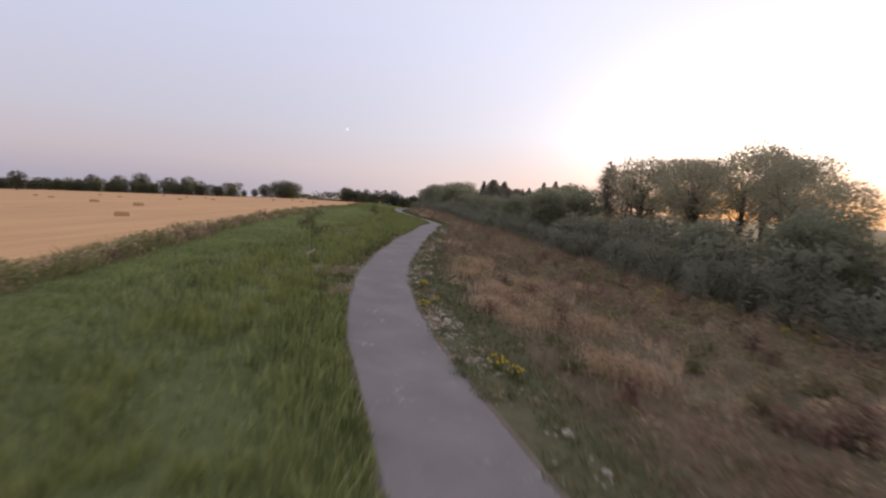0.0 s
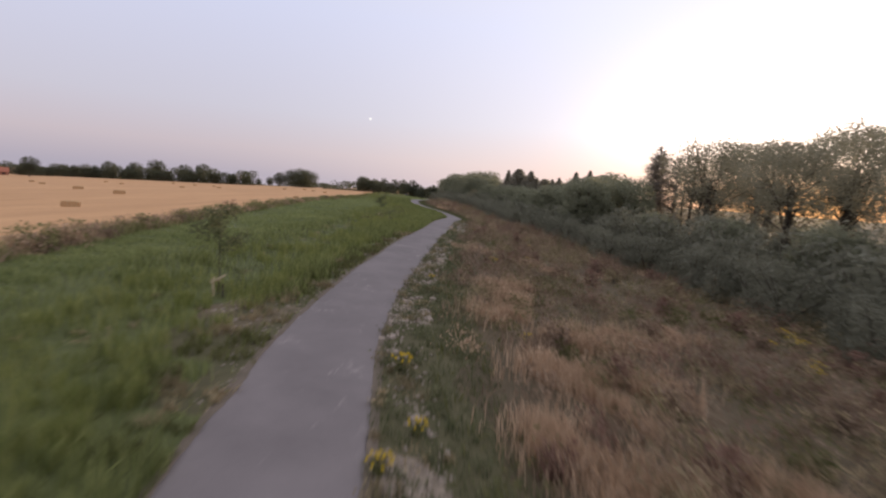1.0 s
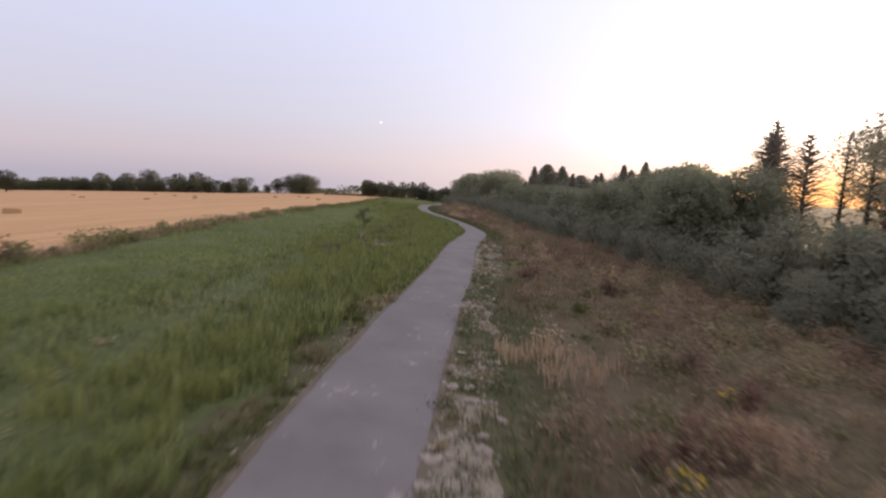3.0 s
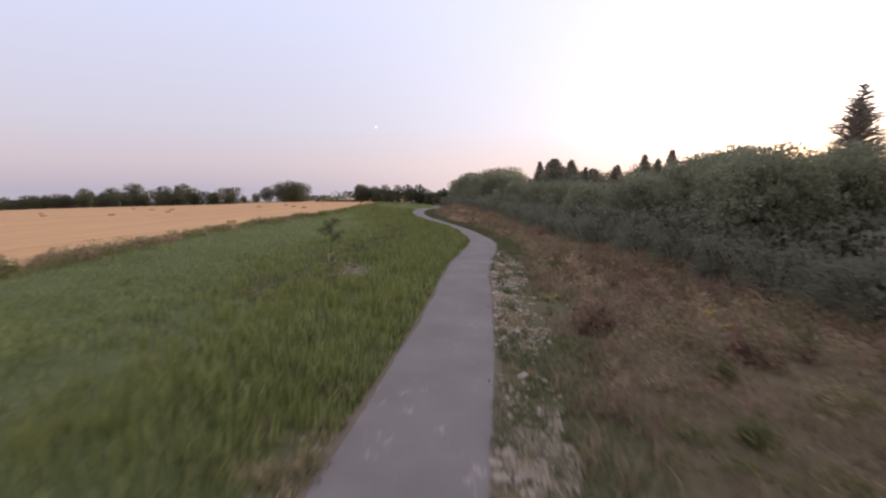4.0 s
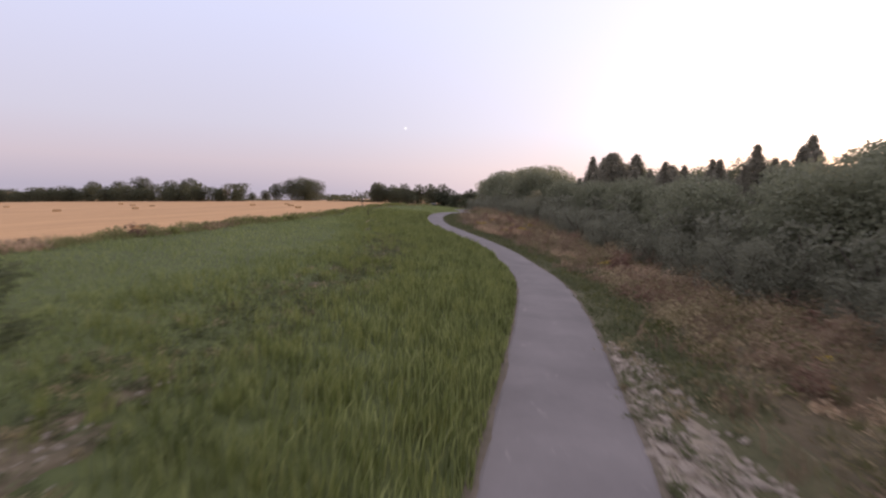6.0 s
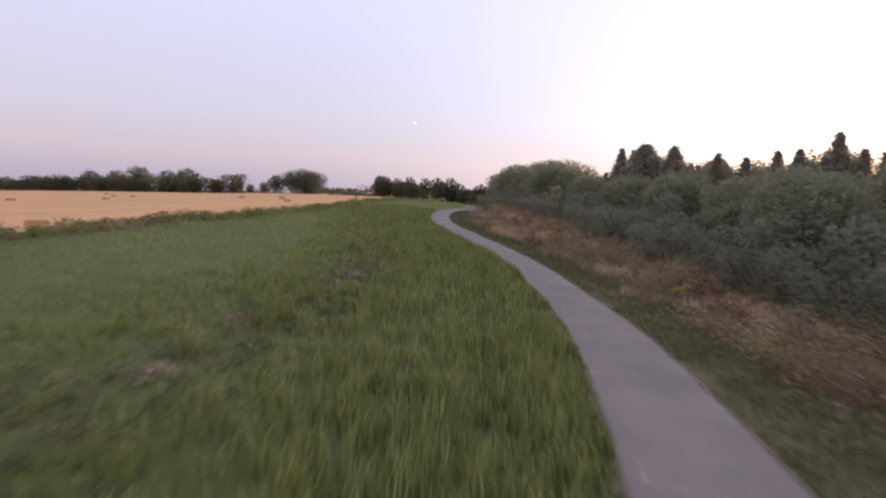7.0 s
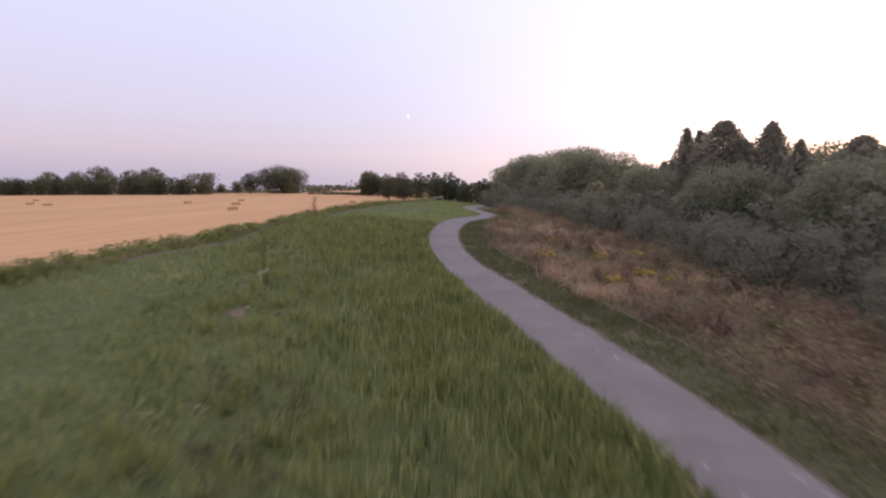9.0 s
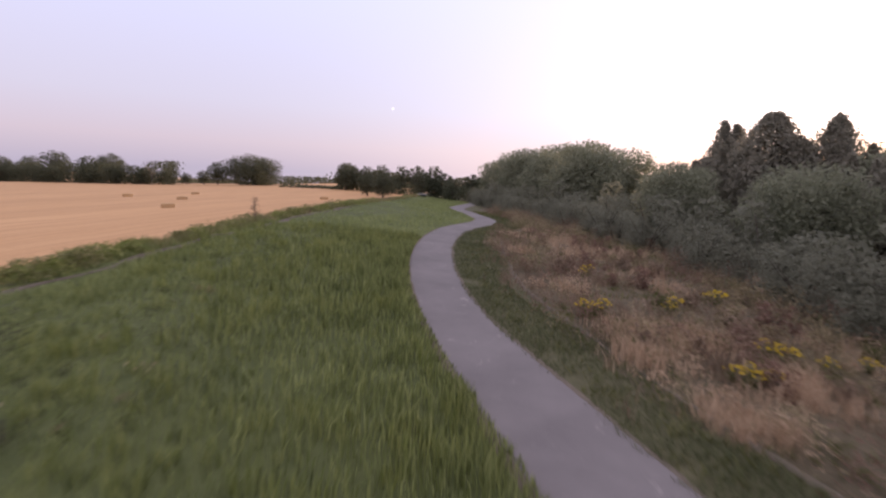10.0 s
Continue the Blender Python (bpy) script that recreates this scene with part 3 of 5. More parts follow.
# scrub between path and wood
scrub_lo, scrub_hi = (lambda y: path_x(y) + half(y) + np.interp(y, [52, 58, 73, 76, 84], [1.15, 1.65, 1.65, 1.15, 0.4])), (lambda y: wood_x(y) + 1.5)
s, grow = tufts(10500, 15, 0, 165, scrub_lo, scrub_hi)
kind_noise, kind_two = noise2(s, 0.30, 5), noise2(s, 0.8, 9)
chance = rng.random(len(s))
inner = s[:, 0] > path_x(s[:, 1]) + half(s[:, 1]) + 0.5 + 2.6 * noise2(s, 0.5, 14) * np.interp(s[:, 1], [75, 84, 103, 110], [1.0, 1.9, 1.8, 1.35])
straw_spots = [(-0.6, 32.2, 0.9), (0.5, 33.0, 0.8), (-0.2, 27.5, 1.2), (0.3, 30.0, 0.9), (2.1, 25.7, 1.2), (3.8, 27.0, 1.2), (6.0, 29.0, 0.9), (1.3, 22.5, 1.2), (2.2, 21.3, 1.2), (3.3, 23.0, 1.2), (0.9, 19.2, 0.9), (2.0, 18.0, 1.1), (4.4, 18.8, 1.2), (4.1, 13.5, 1.2), (1.5, 42.0, 0.8), (2.8, 40.0, 0.8), (-13.4, 118.3, 1.2), (-11.7, 118.6, 1.3), (-13.3, 116.5, 1.1), (-14.6, 123.5, 0.9), (-16.9, 131.5, 0.9), (-12.1, 113.6, 1.0), (-10.0, 115.5, 1.0)]
for x, y, r in straw_spots:
    kind_noise = np.maximum(kind_noise, 0.97 * (np.hypot(s[:, 0] - x, s[:, 1] - y) < r))
kind_noise = kind_noise * np.interp(s[:, 1], [45, 50, 78, 84], [1.0, 0.86, 0.86, 1.0])
is_straw = inner & (kind_noise + 0.25 * (kind_two - 0.5) > 0.86) & (chance < 0.85)
is_brown = inner & ~is_straw & (kind_two > 0.44) & (chance < 0.34)
is_green = ~is_straw & ~is_brown & (chance < 0.36)
straw, brown, green = s[is_straw], s[is_brown], s[is_green]
extra = np.concatenate([np.column_stack([x + r * 0.46 * rng.normal(0, 1, int((1150 if y < 100 else 550) * r)), y + r * 0.52 * rng.normal(0, 1, int((1150 if y < 100 else 550) * r))]) for x, y, r in straw_spots])
extra = extra[noise2(extra, 1.5, 18) > 0.34]
blades("straw_clumps", extra, 0.34 + 0.42 * rng.random(len(extra)) * noise2(extra, 0.9, 19) * 1.5, 0.014 + 0.014 * rng.random(len(extra)), 0.6, MAT_DRY, "dense clumps of pale straw-coloured grass", "dry grass")
blades("dry_grass", straw, (0.34 + 0.34 * rng.random(len(straw))) * grow[is_straw], 0.012 + 0.012 * rng.random(len(straw)), 0.8, MAT_DRY, "tall dry straw-coloured grass tufts in rough scrub", "dry grass")
blades("seed_stalks", brown, (0.26 + 0.40 * rng.random(len(brown))) * grow[is_brown], 0.016 + 0.02 * rng.random(len(brown)), 0.9, MAT_BROWN, "brown withered weed stalks in rough scrub", "weeds")
blades("low_weeds", green, (0.12 + 0.20 * rng.random(len(green))) * grow[is_green], 0.02 + 0.03 * rng.random(len(green)), 1.1, MAT_WEED, "low dull green weeds in rough scrub", "weeds", short=True)
short = scatter(36000, 0, 82, lambda y: path_x(y) + half(y) - 0.05, lambda y: path_x(y) + half(y) + 2.7)
short = short[(noise2(short, 1.6, 3) > 0.52) | (short[:, 0] > path_x(short[:, 1]) + half(short[:, 1]) + np.interp(short[:, 1], [52, 58, 72, 74], [0.85, 1.25, 1.25, 0.6]) + 0.6 * noise2(short, 0.8, 26))]
short = short[(noise2(short, 1.1, 27) > 0.55) | (short[:, 1] < 57) | (short[:, 1] > 73)]
blades("verge_grass", short, 0.06 + 0.17 * rng.random(len(short)), 0.014 + 0.014 * rng.random(len(short)), 1.0, MAT_VERGE, "short patchy green grass on the path verge", "grass")

lawn = scatter(62000, 76, 160, lambda y: path_x(y) + half(y) - 0.06, lambda y: path_x(y) + half(y) + np.interp(y, [78, 84, 102, 108], [2.0, 3.2, 3.0, 2.5]) + 0.5 * np.sin(y * 0.4) * np.sin(y * 0.17))
lawn = lawn[(noise2(lawn, 0.9, 24) > 0.1) & (rng.random(len(lawn)) < np.interp(lawn[:, 1], [76, 84], [0.2, 1]))]
blades("verge_lawn", lawn, (0.07 + 0.13 * rng.random(len(lawn))) * (0.6 + 0.8 * noise2(lawn, 0.8, 25)), 0.018 + 0.014 * rng.random(len(lawn)), 0.9, MAT_VERGE, "dark green grass strip on the path verge", "grass", short=True)


def weed_lumps(name, n, each, size, spread, rise, mat, label, pick):
    r = np.random.default_rng(n)
    c = scatter(n, 0, 165, lambda y: path_x(y) + half(y) + 2.0, lambda y: wood_x(y) + 2.5)
    c = c[pick(noise2(c, 0.30, 5), noise2(c, 0.42, 41))]
    n = len(c)
    g = np.repeat(r.uniform(0.45, 1.45, n), each)
    xy = np.repeat(c, each, 0) + r.normal(0, spread, (n * each, 2)) * g[:, None]
    dome = np.exp(-0.5 * ((xy - np.repeat(c, each, 0)) ** 2).sum(1) / (spread * g) ** 2)
    z = height(xy[:, 0], xy[:, 1]) + rise * g * (0.25 + 0.75 * dome) * r.uniform(0.0, 1, n * each) ** 0.6
    pts, tri = leaves(np.column_stack([xy, z]), np.full(n * each, size), r, 0.35)
    tagged(mesh_object(name, pts, tri, mat), label, "weeds", kind="stuff")


weed_lumps("withered_weeds", 2600, 130, 0.055, 0.36, 1.1, MAT_BROWN, "bushy withered brown weeds in rough scrub", lambda q, w: (q < 0.66) & (w > 0.33) & (w < 0.58))
weed_lumps("rusty_weeds", 1900, 130, 0.055, 0.36, 1.15, MAT_RUST, "bushy rust-brown weeds in rough scrub", lambda q, w: (q > 0.2) & (q < 0.66) & (w > 0.53) & (w < 0.69))
weed_lumps("straw_weeds", 900, 120, 0.05, 0.30, 0.7, MAT_DRY, "bushy straw-coloured weeds in rough scrub", lambda q, w: (q > 0.7) & (w < 0.6))
weed_lumps("faded_weeds", 2600, 120, 0.052, 0.36, 1.05, MAT_OLIVE, "bushy faded olive weeds in rough scrub", lambda q, w: (q < 0.72) & ((w < 0.38) | (w > 0.7)))
weed_lumps("leafy_weeds", 2200, 70, 0.06, 0.30, 0.5, MAT_WEED, "bushy dull green weeds in rough scrub", lambda q, w: (q < 0.6) & ((w < 0.3) | (w > 0.64)))


def trodden_weeds(name, n, mat, label, seed):
    """Low rank weeds along the worn line where the saplings stand."""
    r = np.random.default_rng(seed)
    y = np.concatenate([r.uniform(58, 102, int(n * 0.75)), r.uniform(18, 125, n - int(n * 0.75))])
    line = np.interp(y, [0, 24, 69, 88, 109, 140], [3.0, 3.2, 6.4, 7.0, 7.6, 7.6]) + r.normal(0, 0.9, n)
    c = np.column_stack([path_x(y) - half(y) - line, y])
    g = np.repeat(r.uniform(0.4, 1.2, n), 22)
    xy = np.repeat(c, 22, 0) + r.normal(0, 0.13, (n * 22, 2)) * g[:, None]
    z = height(xy[:, 0], xy[:, 1]) + 0.02 + 0.22 * g * r.uniform(0, 1, n * 22)
    pts, tri = leaves(np.column_stack([xy, z]), np.full(n * 22, 0.045), r, 0.45)
    tagged(mesh_object(name, pts, tri, mat), label, "weeds", kind="stuff")


trodden_weeds("dock_weeds", 900, MAT_VERGE, "low dull green weeds on worn meadow ground", 31)
trodden_weeds("withered_dock", 260, MAT_OLIVE, "low withered brown weeds on worn meadow ground", 32)

def verge_lumps(name, n, mat, label, seed):
    """Small cushions of weeds among the stones beside the path."""
    r = np.random.default_rng(seed)
    y = r.uniform(10, 79, n)
    c = np.column_stack([path_x(y) + half(y) + 0.04 + np.abs(r.normal(0.1, 0.75, n)), y])
    g = np.repeat(r.uniform(0.5, 1.5, n), 70)
    xy = np.repeat(c, 70, 0) + r.normal(0, 0.11, (n * 70, 2)) * g[:, None]
    z = height(xy[:, 0], xy[:, 1]) + 0.01 + 0.2 * g * r.uniform(0, 1, n * 70)
    pts, tri = leaves(np.column_stack([xy, z]), np.full(n * 70, 0.035), r, 0.45)
    tagged(mesh_object(name, pts, tri, mat), label, "weeds", kind="stuff")


verge_lumps("verge_weeds", 230, MAT_VERGE, "small dark green weed cushions among verge stones", 34)
verge_lumps("verge_stalks", 130, MAT_OLIVE, "small withered weed cushions among verge stones", 35)

# weeds along the field's edge
w = scatter(42000, -2, 200, lambda y: field_x(y) - 1.7, lambda y: field_x(y) + 0.5)
lump = noise2(w, 0.9, 4)
tallness = np.clip(0.25 + 1.0 * lump, 0.2, 1.1) * np.interp(w[:, 1], [0, 45, 70, 100, 130], [1.7, 1.35, 1.05, 1.0, 1.0])
pick = noise2(w, 0.45, 8) + 0.25 * rng.random(len(w)) - np.interp(w[:, 1], [20, 80, 120], [0.0, 0.05, 0.3])
for name, mask, mat, label in (("field_edge_straw", pick > 0.8, MAT_DRY, "tall pale dry weeds along the field edge"), ("field_edge_stalks", (pick > 0.68) & (pick <= 0.8), MAT_BROWN, "tall withered brown weeds along the field edge"), ("field_edge_weeds", pick <= 0.68, MAT_EDGE, "tall green weeds along the field edge")):
    n = int(mask.sum())
    blades(name, w[mask], (0.22 + 0.42 * rng.random(n)) * tallness[mask], 0.03 + 0.035 * rng.random(n), 1.0, mat, label, "weeds", short=True)


def edge_lumps(name, n, mat, label, y0, y1, rise):
    """Bushy weeds that stand out of the field's edge."""
    r = np.random.default_rng(n)
    y = r.uniform(y0, y1, n)
    c = np.column_stack([field_x(y) + r.uniform(-1.1, 0.3, n), y])
    g = np.repeat(r.uniform(0.4, 1.3, n), 240)
    up = r.uniform(0, 1, n * 240) ** 1.4
    xy = np.repeat(c, 240, 0) + r.normal(0, 0.26, (n * 240, 2)) * (g * (1.15 - 0.5 * up))[:, None]
    z = height(xy[:, 0], xy[:, 1]) + rise * np.interp(xy[:, 1], [40, 75], [1.0, 0.65]) * g * up
    pts, tri = leaves(np.column_stack([xy, z]), np.full(n * 240, 0.07), r, 0.4)
    tagged(mesh_object(name, pts, tri, mat), label, "weeds", kind="stuff")


edge_lumps("bushy_edge_weeds", 190, MAT_EDGE, "bushy green weeds standing along the field edge", 5, 150, 0.8)
edge_lumps("rank_edge_weeds", 150, MAT_RANK, "rank yellow-green weeds standing along the field edge", 84, 160, 0.62)
edge_lumps("straw_edge_weeds", 70, MAT_DRY, "bushy pale dry weeds standing along the field edge", 5, 95, 0.65)
edge_lumps("reddish_edge_weeds", 40, MAT_BROWN, "bushy reddish brown weeds standing along the field edge", 5, 85, 0.55)


EDGE_BUSHES = [(-16.4, 26.6, 1.15), (-18.3, 33.1, 0.75), (-21.3, 47.2, 1.2), (-20.7, 45.2, 0.75), (-15.9, 23.4, 0.9), (-23.5, 59.0, 0.9), (-27.6, 85.5, 0.8), (-15.2, 21.0, 0.8)]


def soil_line(name, line, y0, y1, wide, label):
    """A thin ragged line of bare soil."""
    ys = np.arange(y0, y1, 0.3)
    v = []
    for q, lift in ((-0.5, -0.03), (-0.35, 0.035), (0.35, 0.035), (0.5, -0.03)):
        x = line(ys) + q * wide * (1 + 0.5 * np.sin(ys * 0.8) * np.sin(ys * 0.23)) + 0.12 * np.sin(ys * 0.5) + rng.normal(0, 0.02, len(ys))
        v.append(np.stack([x, ys, height(x, ys) + lift], 1))
    v = np.stack(v, 1)
    n, m = v.shape[:2]
    i, j = np.meshgrid(np.arange(n - 1), np.arange(m - 1), indexing="ij")
    a = (i * m + j).ravel()
    tagged(mesh_object(name, v.reshape(-1, 3), np.stack([a, a + 1, a + m + 1, a + m], 1), MAT_DUST, smooth=True), label, "soil", kind="structure")


soil_line("field_track", lambda y: field_x(y) + 0.75 + 0.15 * np.sin(y * 1.3), 109, 150, 0.34, "thin line of bare soil along the field edge")
soil_line("verge_track", lambda y: path_x(y) + half(y) + 2.7, 98, 146, 0.22, "thin pale line of soil along the grass verge")

# ---- trees ----
def tube(verts, faces, pts, radii, sides=6):
    """A tapered limb along pts, added to the lists."""
    start = len(verts)
    for i, (p, r) in enumerate(zip(pts, radii)):
        d = (pts[min(i + 1, len(pts) - 1)] - pts[max(i - 1, 0)])
        d = d / (np.linalg.norm(d) + 1e-9)
        u = np.cross(d, [0.3, 0.9, 0.1])
        u /= np.linalg.norm(u) + 1e-9
        w_ = np.cross(d, u)
        for k in range(sides):
            a = 2 * np.pi * k / sides
            verts.append(p + r * (np.cos(a) * u + np.sin(a) * w_))
    for i in range(len(pts) - 1):
        for k in range(sides):
            a, b = start + i * sides + k, start + i * sides + (k + 1) % sides
            faces.append((a, b, b + sides, a + sides))


def broadleaf(name, tall, spread, base, count, size, mat, seed, open_=0.0, bark=None):
    """A round-headed tree: trunk, limbs to every clump, and clumps of leaves in an uneven dome."""
    r = np.random.default_rng(seed)
    root = empty(name, 0, 0, 0)
    v, f = [], []
    lean = r.normal(0, 0.02, 2) * tall
    fork = np.array([lean[0], lean[1], base + (tall - base) * 0.55])
    q = np.linspace(0, 1, 6)[:, None]
    tube(v, f, q * fork, np.linspace(0.034, 0.014, 6) * tall, 8)
    lump = spread * (0.30 - 0.05 * open_ if open_ < 1.5 else 0.30)
    middle, half_h = (base + tall) / 2, (tall - base) / 2
    n = int(46 - 10 * open_) if open_ < 1.5 else 34
    clumps, weight = [], []
    for k in range(n):
        up = 1 - 2 * (k + 0.5) / n
        a = k * 2.39996 + r.normal(0, 0.25)
        ring = math.sqrt(max(0.0, 1 - up * up)) ** 0.8
        reach = r.uniform(0.62, 0.92)
        end = np.array([lean[0] + (spread - lump * 0.5) * ring * reach * np.cos(a), lean[1] + (spread - lump * 0.5) * ring * reach * np.sin(a), middle + up * (half_h - lump * 0.45) * r.uniform(0.85, 1.04)])
        start = fork * r.uniform(0.45, 1.0)
        mid = (start + end) / 2 + np.array([0, 0, 0.03 * tall]) + r.normal(0, 0.015 * tall, 3)
        tube(v, f, np.array([start, mid, end]), np.array([0.008, 0.0045, 0.0015]) * (tall if open_ < 1.5 else 0.6 * tall), 4)
        clumps.append(end)
        weight.append(r.uniform(0.65, 1.15) * (1.0 if open_ < 1.5 else 1.1 if up > 0.3 else 0.62 if up > -0.1 else 0.5))
        if k % 3 == 0:
            clumps.append(mid)
            weight.append(0.8)
    mesh_object("trunk", v, f, bark or MAT_BARK, root)
    weight = np.array(weight)
    dense = weight ** (2.2 if open_ > 1.5 else 1.0)
    which = r.choice(len(clumps), count, p=dense / dense.sum())
    centre = np.array(clumps)[which]
    d = r.normal(0, 1, (count, 3))
    d /= np.linalg.norm(d, axis=1)[:, None]
    rad = lump * weight[which] * r.uniform(0.05, 1, count) ** 0.34
    p = centre + d * rad[:, None] * [1.1, 1.1, 0.8]
    p[:, 2] = np.maximum(p[:, 2], 0.2 + 0.3 * r.random(count))
    pts, tri = leaves(p, np.full(count, size), r)
    mesh_object("crown", pts, tri, mat, root)
    return root


def conifer(name, tall, spread, count, size, mat, seed, thin=False, bark=None, taper=0.85):
    """A pointed tree: straight trunk, whorls of drooping branches, sprays along them."""
    r = np.random.default_rng(seed)
    root = empty(name, 0, 0, 0)
    v, f = [], []
    q = np.linspace(0, 1, 8)
    tube(v, f, np.column_stack([0.1 * np.sin(q * 3 + seed), 0.1 * np.cos(q * 2), q * tall]), np.linspace(0.02, 0.002, 8) * tall, 7)
    lines = []
    z = tall * (0.22 if thin else 0.05)
    while z < tall * 0.97:
        t0 = z / tall
        reach = spread * (1 - t0) ** (taper - 0.1) * r.uniform(0.6, 0.95) + 0.12
        if thin:
            reach = spread * min(1, 2.6 * (1 - t0)) ** 0.7 * r.uniform(0.5, 1.1) + 0.15
        for a in r.uniform(0, 2 * np.pi, 5 if thin else 6):
            s0 = np.array([0, 0, z])
            e0 = np.array([reach * np.cos(a), reach * np.sin(a), z + reach * (r.uniform(-0.1, 0.7) if thin else r.uniform(-0.35, 0.25))])
            lines.append((s0, e0, reach))
            tube(v, f, np.array([s0, (s0 + e0) / 2 + [0, 0, 0.08 * reach], e0]), np.array([0.006, 0.004, 0.001]) * tall, 3)
        z += tall * ((0.017 if count > 3000 else 0.045) if thin else 0.03) * r.uniform(0.7, 1.3)
    mesh_object("trunk", v, f, bark or MAT_BARK, root)
    if count and thin:
        wgt = np.array([l for _, _, l in lines]) ** 1.3
        which = r.choice(len(lines), count, p=wgt / wgt.sum())
        s_, e_ = np.array([l[0] for l in lines])[which], np.array([l[1] for l in lines])[which]
        p = s_ + (e_ - s_) * r.uniform(0.15, 1.05, count)[:, None] + r.normal(0, 1, (count, 3)) * [0.22, 0.22, 0.14]
        pts, tri = leaves(p, np.full(count, size), r, 0.4)
        mesh_object("crown", pts, tri, mat, root)
    elif count:
        # upswept sprays over one main and several side leaders, thickest at the skin
        leaders = [(0.0, 0.0, 1.0, 1.0)] + [(0.46 * spread * math.cos(2.4 * k + seed), 0.46 * spread * math.sin(2.4 * k + seed), q, 0.62) for k, q in enumerate((0.86, 0.72, 0.8, 0.6, 0.68, 0.52))]
        share = np.array([w * q for _, _, q, w in leaders])
        which = r.choice(len(leaders), count, p=share / share.sum())
        ox, oy, up, wide = (np.array(c)[which] for c in zip(*leaders))
        t0 = 1 - r.uniform(0, 1, count) ** 1.0
        a = r.uniform(0, 2 * np.pi, count)
        tier = (t0 * 13 + 0.8 * np.sin(2 * a + which) + 0.5 * np.sin(5 * a)) % 1.0
        lobes = 0.72 + 0.36 * tier ** 1.5 + 0.1 * np.sin(4 * a + 7 * t0 + 2 * which)
        rad = (spread * wide * (1 - t0) ** taper * lobes * np.clip(0.6 + 4 * t0, 0, 1) + 0.08) * r.uniform(0.12, 1.08, count) ** 0.55
        p = np.column_stack([ox + rad * np.cos(a), oy + rad * np.sin(a), tall * up * (0.02 + 0.98 * t0) + 0.15 * rad]) + r.normal(0, 0.12, (count, 3))
        pts, tri = leaves(p, np.full(count, size), r, 0.4)
        mesh_object("crown", pts, tri, mat, root)
    return root


def bush(name, tall, spread, count, size, mat, seed):
    """A shrub: a few stems from the ground and a dense uneven head."""
    r = np.random.default_rng(seed)
    root = empty(name, 0, 0, 0)
    v, f, clumps = [], [], []
    for k in range(9):
        a = r.uniform(0, 2 * np.pi)
        e = np.array([np.cos(a) * spread * r.uniform(0.2, 0.85), np.sin(a) * spread * r.uniform(0.2, 0.85), tall * r.uniform(0.3, 0.9)])
        tube(v, f, np.array([[0, 0, -0.1], e * [0.4, 0.4, 0.5], e]), np.array([0.05, 0.035, 0.012]) * tall * 0.4, 5)
        clumps += [e, e * [0.8, 0.8, 0.55], e * [1, 1, 0.3]]
    mesh_object("branchwork", v, f, MAT_BARK, root)
    c = np.array(clumps)[r.integers(0, len(clumps), count)]
    d = r.normal(0, 1, (count, 3))
    d /= np.linalg.norm(d, axis=1)[:, None]
    p = c + d * (spread * 0.36 * r.uniform(0.2, 1, count) ** 0.4)[:, None] * [1, 1, 0.8]
    p[:, 2] = np.abs(p[:, 2])
    pts, tri = leaves(p, np.full(count, size), r)
    mesh_object("crown", pts, tri, mat, root)
    return root


def plant(x, y, turn, scale):
    return pose(x, y, float(height(x, y)) - 0.05, 0, 0, turn) @ Matrix.Scale(scale, 4)


def grove(ob, places, label, category, group, tall=0.0):
    """The thing at the first place and copies of it at the rest: (x, y, turn, size); with tall, size is the height of the tip in the world."""
    tagged(ob, label, category, group)
    for k, (x, y, turn, size) in enumerate(places):
        m = plant(x, y, turn, (size - float(height(x, y))) / tall if tall else size)
        if k:
            copy_thing(ob, m)
        else:
            first = m
    ob.matrix_basis = first


# bushy weeds on the field's edge
grove(bush("reddish_bush", 0.95, 0.66, 620, 0.065, MAT_RUST, 51), [(x, y, 60 * k, q) for k, (x, y, q) in enumerate(EDGE_BUSHES[2:7:2] + EDGE_BUSHES[3:4])], "reddish brown weed bush on the field edge", "bush", "weed bushes on the field edge")
grove(bush("olive_bush", 1.0, 0.6, 620, 0.065, MAT_EDGE, 52), [(x, y, 50 * k, q) for k, (x, y, q) in enumerate(EDGE_BUSHES[0:2] + EDGE_BUSHES[5::2])], "olive green weed bush on the field edge", "bush", "weed bushes on the field edge")

# weed bushes that stand out of the scrub
def scrub_places(n, seed, low, high):
    r = np.random.default_rng(seed)
    y = r.uniform(8, 140, n)
    lo, hi = path_x(y) + half(y) + np.interp(y, [78, 84, 102, 108], [2.6, 4.2, 4.0, 3.6]), wood_x(y) + 0.5
    x = lo + (hi - lo) * r.uniform(0, 1, n)
    return [(float(a), float(b), float(r.uniform(0, 360)), float(r.uniform(low, high))) for a, b in zip(x, y)]


